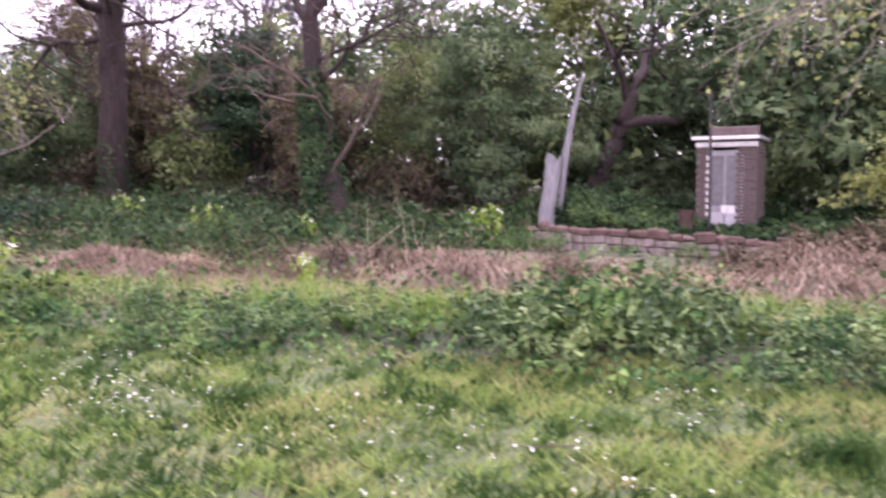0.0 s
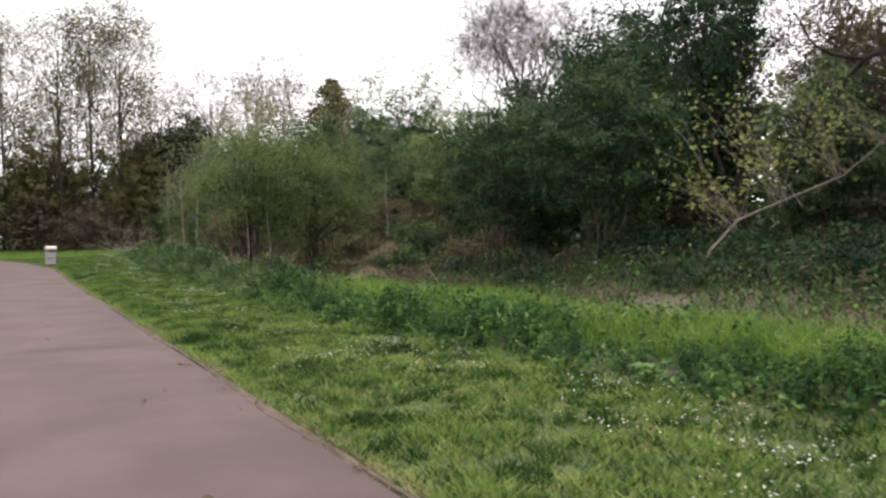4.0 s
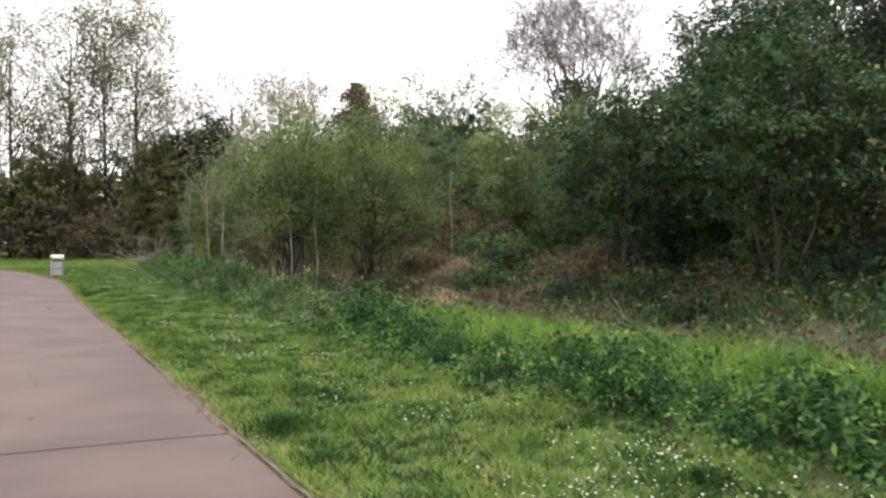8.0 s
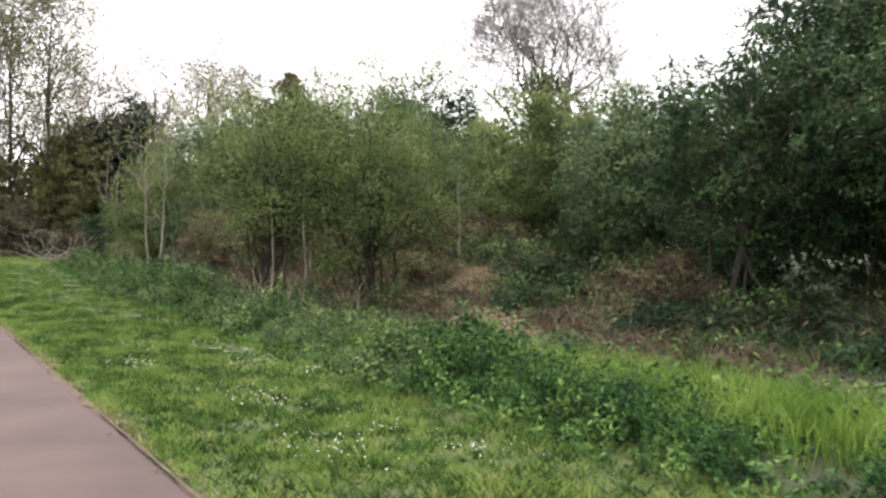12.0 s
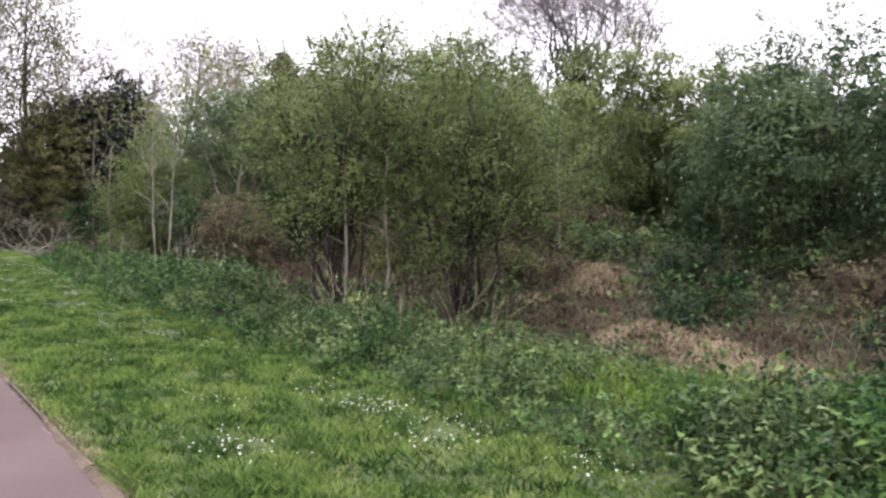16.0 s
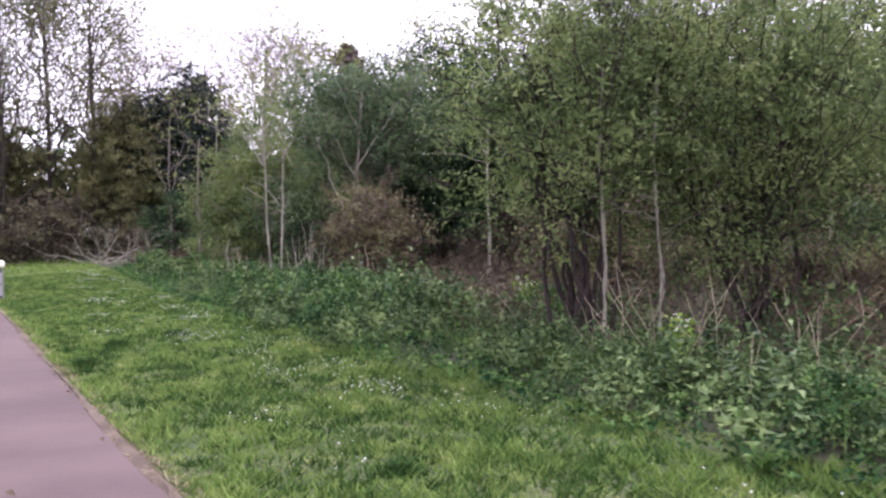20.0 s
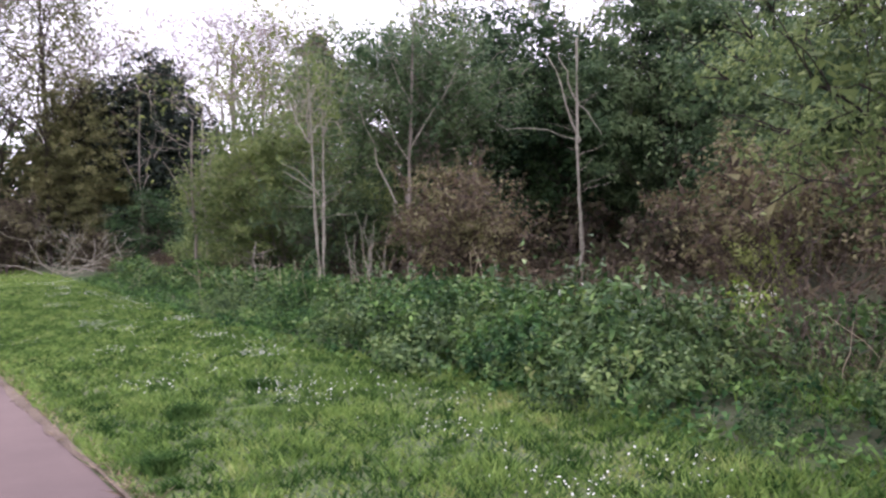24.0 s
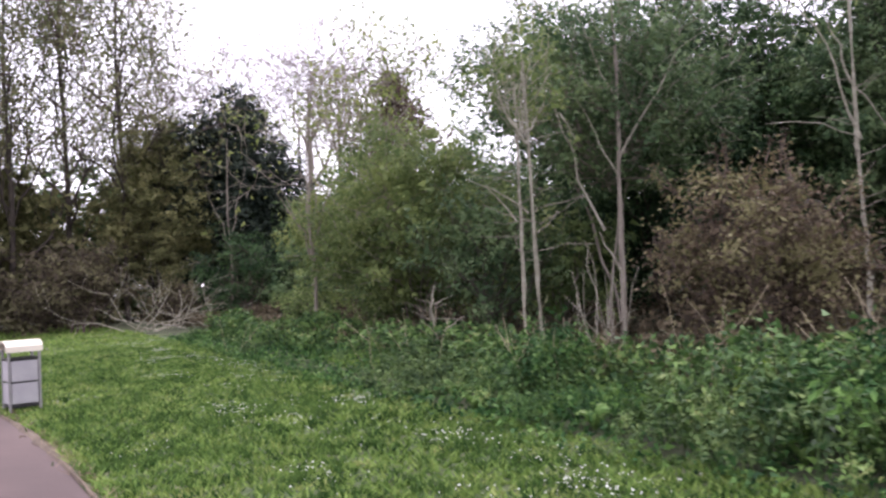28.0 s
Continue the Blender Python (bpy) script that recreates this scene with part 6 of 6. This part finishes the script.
# ---- litter bin ----
def litter_bin(x, y, turn):
    ob = thing("litter_bin", x, y, gz(x, y), "grey slatted litter bin with a cream hood on the grass", "bin", turn=turn)
    part("base", block(0.4, 0.4, 0.03, (0, 0, 0.05), 0.006), DARK_METAL, ob)
    part("liner", block(0.34, 0.34, 0.64, (0, 0, 0.08), 0.01), DARK_METAL, ob, "dark inner liner")
    for sx in (-1, 1):
        for sy in (-1, 1):
            part("post", block(0.035, 0.035, 0.86, (sx * 0.195, sy * 0.195, -0.01), 0.005), GREY_PAINT, ob)
    for a in range(4):
        for z in (0.1, 0.41):
            bm = block(0.345, 0.022, 0.285, (0, -0.19, z), 0.006)
            bmesh.ops.rotate(bm, verts=bm.verts, cent=(0, 0, 0), matrix=Matrix.Rotation(a * math.pi / 2, 3, 'Z'))
            part("panel", bm, BIN_PANEL, ob)
        bm = block(0.37, 0.03, 0.03, (0, -0.195, 0.71), 0.005)
        bmesh.ops.rotate(bm, verts=bm.verts, cent=(0, 0, 0), matrix=Matrix.Rotation(a * math.pi / 2, 3, 'Z'))
        part("rail", bm, DARK_METAL, ob)
    bm = bmesh.new()
    prof = [(-0.235, 0.82), (-0.225, 0.9), (-0.17, 0.955), (-0.06, 0.98), (0.06, 0.98), (0.17, 0.955), (0.225, 0.9), (0.235, 0.82), (0.215, 0.82), (0.205, 0.89), (0.16, 0.935), (0.0, 0.955), (-0.16, 0.935), (-0.205, 0.89), (-0.215, 0.82)]
    a = [bm.verts.new((-0.24, p, q)) for p, q in prof]
    b = [bm.verts.new((0.24, p, q)) for p, q in prof]
    for k in range(len(prof)):
        j = (k + 1) % len(prof)
        bm.faces.new((a[k], a[j], b[j], b[k]))
    bm.faces.new(a[::-1])
    bm.faces.new(b)
    part("hood", bm, BIN_HOOD, ob, "cream curved hood")
    return ob


litter_bin(2.36, 50.25, 8)

# ---- brick shed ----
srng = np.random.default_rng(400)
SX, SY = 19.0, 0.52
sz = 0.52
shed = thing("brick_shed", SX, SY, sz, "small flat-roofed brick outhouse with a grey door", "shed", turn=-99.0)
W, D, H = 1.22, 1.1, 2.08
part("wall", block(0.3, 0.1, H - 0.02, (-W / 2 + 0.16, -D / 2 + 0.1, 0)), MORTAR, shed)
part("wall", block(0.34, 0.1, H - 0.02, (W / 2 - 0.18, -D / 2 + 0.1, 0)), MORTAR, shed)
part("wall", block(0.1, D - 0.1, H - 0.02, (-W / 2 + 0.08, 0.06, 0)), MORTAR, shed)
part("wall", block(0.1, D - 0.1, H - 0.02, (W / 2 - 0.08, 0.06, 0)), MORTAR, shed)
part("wall", block(W - 0.1, 0.1, H - 0.02, (0, D / 2 - 0.02, 0)), MORTAR, shed)
part("lintel", block(W + 0.02, 0.14, 0.1, (0, -D / 2 + 0.05, H - 0.14), 0.01), PAINT, shed, "white painted lintel")
part("roof", block(W + 0.16, D + 0.2, 0.08, (0, 0, H), 0.012), GREY_PAINT, shed, "flat weathered roof slab")
part("parapet", block(W - 0.25, 0.2, 0.26, (0.02, D / 2 - 0.2, H + 0.083), 0.02, 0.01, srng), BRICK, shed, "low brick parapet")
part("fascia", block(W + 0.14, 0.03, 0.07, (0, -D / 2 - 0.11, H + 0.005), 0.006), PAINT, shed, "white fascia board")
door = part("door", block(0.66, 0.04, 1.84, (-0.02, -D / 2 + 0.07, 0.03), 0.006), GREY_PAINT, shed, "grey panelled door")
for k, (zz, hh_) in enumerate([(0.12, 0.46), (0.72, 1.04)]):
    for sx in (-0.17, 0.13):
        part("door_panel", block(0.25, 0.012, hh_, (sx, -D / 2 + 0.046, zz), 0.004), BIN_PANEL if k == 0 else DARK_PANE, door)
part("notice", block(0.27, 0.008, 0.17, (0.06, -D / 2 + 0.034, 0.56), 0.002), PAINT, door, "blank white notice")
for sx in (-0.37, 0.33):
    part("door_frame", block(0.05, 0.08, 1.76, (sx, -D / 2 + 0.06, 0.0), 0.005), PAINT, shed)

tub = thing("rusty_tub", 17.9, 1.34, gz(17.9, 1.34), "dark rusty tub standing behind the wall", "tub")
piece("shell", *tubes([(np.array([[0, 0, -0.05], [0, 0, 0.3], [0, 0, 1.12 - gz(17.9, 1.34)], [0, 0, 1.16 - gz(17.9, 1.34)]]), [0.14, 0.15, 0.17, 0.18])], 14), COPING, tub, smooth=True)
pole = thing("metal_pole", 17.75, 0.87, gz(17.75, 0.87), "thin dark upright pole beside the shed", "pole")
piece("shaft", *tubes([(np.array([[0, 0, -0.2], [0.0, 0, 1.2], [0.0, 0.03, 2.85]]), [0.034, 0.032, 0.026])], 7), DARK_METAL, pole, smooth=True)
fern = [verge_clump(830 + k, "bracken_clump", "bracken clump, dead and reddish-brown", BRACKEN, 0.12, 30, 0.6, 0.5, 0.5) for k in range(2)]
for k, (x, y, s_) in enumerate([(15.6, -0.9, 1.2), (15.0, -1.8, 1.3), (14.2, -1.1, 1.0), (15.9, -1.9, 1.4), (14.6, -2.7, 1.2), (13.4, -0.2, 0.8), (12.8, -1.6, 0.9), (14.8, 0.2, 0.8), (12.0, 4.4, 0.7), (10.6, 2.2, 0.6), (11.6, 6.8, 0.7), (9.8, 8.6, 0.6)]):
    copy_thing(fern[k % 2], pose(x, y, gz(x, y), 0, 0, k * 71) @ Matrix.Scale(s_, 4))
for k, (x, y, s_) in enumerate([(15.5, 4.3, 1.3), (15.4, 5.1, 1.5), (15.3, 3.5, 0.8), (15.9, 2.3, 0.6), (16.1, 1.1, 0.7), (17.3, 3.3, 1.2), (17.6, 2.4, 1.0), (18.2, 3.0, 1.4), (13.8, 6.4, 1.1), (13.0, 8.2, 1.0), (14.2, 9.8, 1.2), (12.4, 10.6, 0.9), (9.2, 5.2, 0.8), (8.4, 9.4, 0.8), (8.8, 12.6, 0.9), (9.6, 14.4, 1.0), (9.0, 17.6, 0.9), (10.0, 19.4, 1.0), (8.2, 21.0, 0.8), (9.8, 23.4, 1.0), (8.6, 24.9, 0.8)]):
    copy_thing(brambly[k % 3], pose(x, y, gz(x, y), 0, 0, k * 59) @ Matrix.Scale(s_, 4))
for k, (x, y, s_) in enumerate([(15.2, 4.9, 1.3), (14.0, 10.2, 1.0), (13.6, 7.6, 0.9), (14.6, 12.6, 1.0)]):
    copy_thing(must[1], pose(x, y, gz(x, y), 0, 0, k * 80) @ Matrix.Scale(s_, 4))

# ---- the low stone wall ----
wall = thing("stone_wall", 16.4, 2.0, gz(16.4, 2.0), "low ruined stone wall with reddish-brown coping", "wall")
wall["kind"] = "structure"
A, B = np.array([16.0, 4.15]), np.array([17.2, -0.5])
wdir = (B - A) / np.linalg.norm(B - A)
wturn = math.degrees(math.atan2(wdir[1], wdir[0]))
wlen = float(np.linalg.norm(B - A))
top_at = lambda s: np.interp(s, [0, wlen], [0.93, 0.6])


def wall_piece(name, bm, s, z, mat, tilt=0.0):
    ob = part(name, bm, mat, wall)
    p = A + wdir * s
    ob.matrix_local = wall.matrix_world.inverted() @ pose(p[0], p[1], z, 0, tilt, wturn)
    return ob


for k in range(11):
    s = (k + 0.5) * wlen / 11
    wall_piece("core", block(wlen / 11 + 0.02, 0.22, float(top_at(s)) - 0.14 + 0.4, (0, 0, 0)), s, -0.4, MORTAR)
row, zc = 0, 0.0
for row in range(4):
    s = 0.12 * (row % 2)
    while s < wlen:
        w = srng.uniform(0.2, 0.46)
        h = float(top_at(s)) - 0.16
        hz = h / 4
        wall_piece("stone", block(w - 0.02, 0.3 + srng.uniform(-0.03, 0.05), hz - 0.015, (0, 0, 0), 0.018, 0.012, srng), s + w / 2, row * hz, STONE, srng.normal(0, 2.5))
        s += w
s = -0.05
while s < wlen + 0.1:
    w = srng.uniform(0.22, 0.42)
    wall_piece("coping_stone", block(w - 0.015, 0.36, 0.16 + srng.uniform(-0.05, 0.06), (0, 0, 0), 0.035, 0.03, srng), s + w / 2, float(top_at(s)) - 0.15 - srng.uniform(0, 0.05), COPING, srng.normal(0, 5))
    s += w

# bricks of the shed, front and sides
bm = block(0.2, 0.05, 0.062, (0, 0, 0), 0.005)
brick_me = bpy.data.meshes.new("brick")
bm.to_mesh(brick_me)
bm.free()
brick_me.materials.append(BRICK)
for row in range(27):
    z = 0.005 + row * 0.073
    for x0 in ((-W / 2 + 0.11, W / 2 - 0.25, W / 2 - 0.08) if row % 2 else (-W / 2 + 0.2, W / 2 - 0.17, W / 2 - 0.31)):
        ob = new("brick", brick_me)
        ob.parent = shed
        ob.matrix_local = pose(x0 + srng.normal(0, 0.004), -D / 2 + 0.03 + srng.normal(0, 0.006), z, 0, srng.normal(0, 0.6), srng.normal(0, 1.5))
    for k in range(5):
        ob = new("brick", brick_me)
        ob.parent = shed
        ob.matrix_local = pose(W / 2 - 0.02 + srng.normal(0, 0.004), -D / 2 + 0.14 + k * 0.215 + 0.1 * (row % 2), z, 0, 0, 90 + srng.normal(0, 1.2))


# ---- small things on the grass and the path ----
clock = thing("dandelion_clock", 2.36, 8.55, gz(2.36, 8.55), "white dandelion seed head on a thin stalk", "flower")
piece("stalk", *tubes([(np.array([[0, 0, -0.01], [0.005, 0, 0.06], [0.01, 0.0, 0.13]]), [0.003, 0.003, 0.002])], 5), VERGE_GRASS, clock)
q = unit(srng.normal(0, 1, (160, 3))) * 0.026 * srng.uniform(0.7, 1.05, (160, 1)) + [0.01, 0, 0.15]
stuff("seed_head", leaf_mesh(srng, q, 0.012, 0.0, None, 0.4), PETAL, clock, "fluffy white seed head")


def lying_twig(x, y, z, length, turn, mat, seed):
    rng = np.random.default_rng(seed)
    ob = thing("lying_twig", x, y, z, "small dry twig lying on the ground", "twig", "twigs lying about", turn)
    p = wander(rng, (-length / 2, 0, 0.008), (length / 2, 0, 0.012), 7, 0.05)
    piece("stem", *tubes([(p, np.linspace(0.0055, 0.003, 7))], 5), mat, ob, smooth=True)
    piece("side_twig", *tubes([(wander(rng, p[4], p[4] + [length * 0.2, length * 0.18, 0.02], 4, 0.05), np.linspace(0.005, 0.003, 4))], 4), mat, ob, smooth=True)


for k, (x, y, ln, tn) in enumerate([(3.85, 3.0, 0.24, 20), (4.05, 0.95, 0.3, 110), (2.08, 15.15, 0.16, 150), (2.68, 28.7, 0.3, 15), (3.34, 13.26, 0.34, 120), (3.13, 13.9, 0.5, 130), (3.2, 13.55, 0.14, 100), (3.19, 2.07, 0.16, 60), (3.7, 27.9, 0.26, 140)]):
    lying_twig(x, y, gz(x, y) + (0.02 if x < 2.2 else 0.03), ln, tn, TWIG_BROWN if k % 2 else DARK_BARK, 700 + k)


def dead_leaf_mesh(seed):
    rng = np.random.default_rng(seed)
    s = np.linspace(0, 1, 5)
    w = 0.016 * np.sin(np.pi * (0.08 + 0.86 * s))
    curl = 0.012 * np.sin(s * 3) + rng.uniform(0, 0.004, 5)
    v = np.concatenate([np.stack([s * 0.055, w, curl + 0.006], 1), np.stack([s * 0.055, 0 * s, curl], 1), np.stack([s * 0.055, -w, curl + 0.007], 1)])
    i = np.arange(4)
    return mesh_from("dead_leaf", v, np.concatenate([np.stack([i, i + 5, i + 6, i + 1], 1), np.stack([i + 5, i + 10, i + 11, i + 6], 1)]), BRACKEN, True)


leaf_meshes = [dead_leaf_mesh(720 + k) for k in range(3)]
for k in range(60):
    y = srng.uniform(3, 50)
    x = float(edge(y)) + (srng.normal(-0.05, 0.09) if k < 44 else -srng.uniform(0.2, 1.6))
    ob = new("dead_leaf", leaf_meshes[k % 3])
    ob.matrix_world = pose(x, y, gz(x, y) + 0.03, srng.uniform(-15, 15), srng.uniform(-15, 15), srng.uniform(0, 360)) @ Matrix.Scale(srng.uniform(0.7, 1.4), 4)
    tagged(ob, "curled brown dead leaf lying by the path", "leaf", "dead leaves by the path")
# withered grass along the path edge
n = 9000
y = lrng.uniform(-2, 55, n)
x = edge(y) + lrng.normal(0.03, 0.05, n)
k = bumps(x * 2, y * 1.1) + 0.4 * lrng.normal(0, 1, n) > -0.1
dry_edge = piece("dry_edge_grass", *blade_mesh(lrng, rooted(x[k], y[k]), 0.05, 0.012, 1.3, 0.3, True), STRAW)
tagged(dry_edge, "withered grass fringe along the path edge", "grass", kind="stuff")
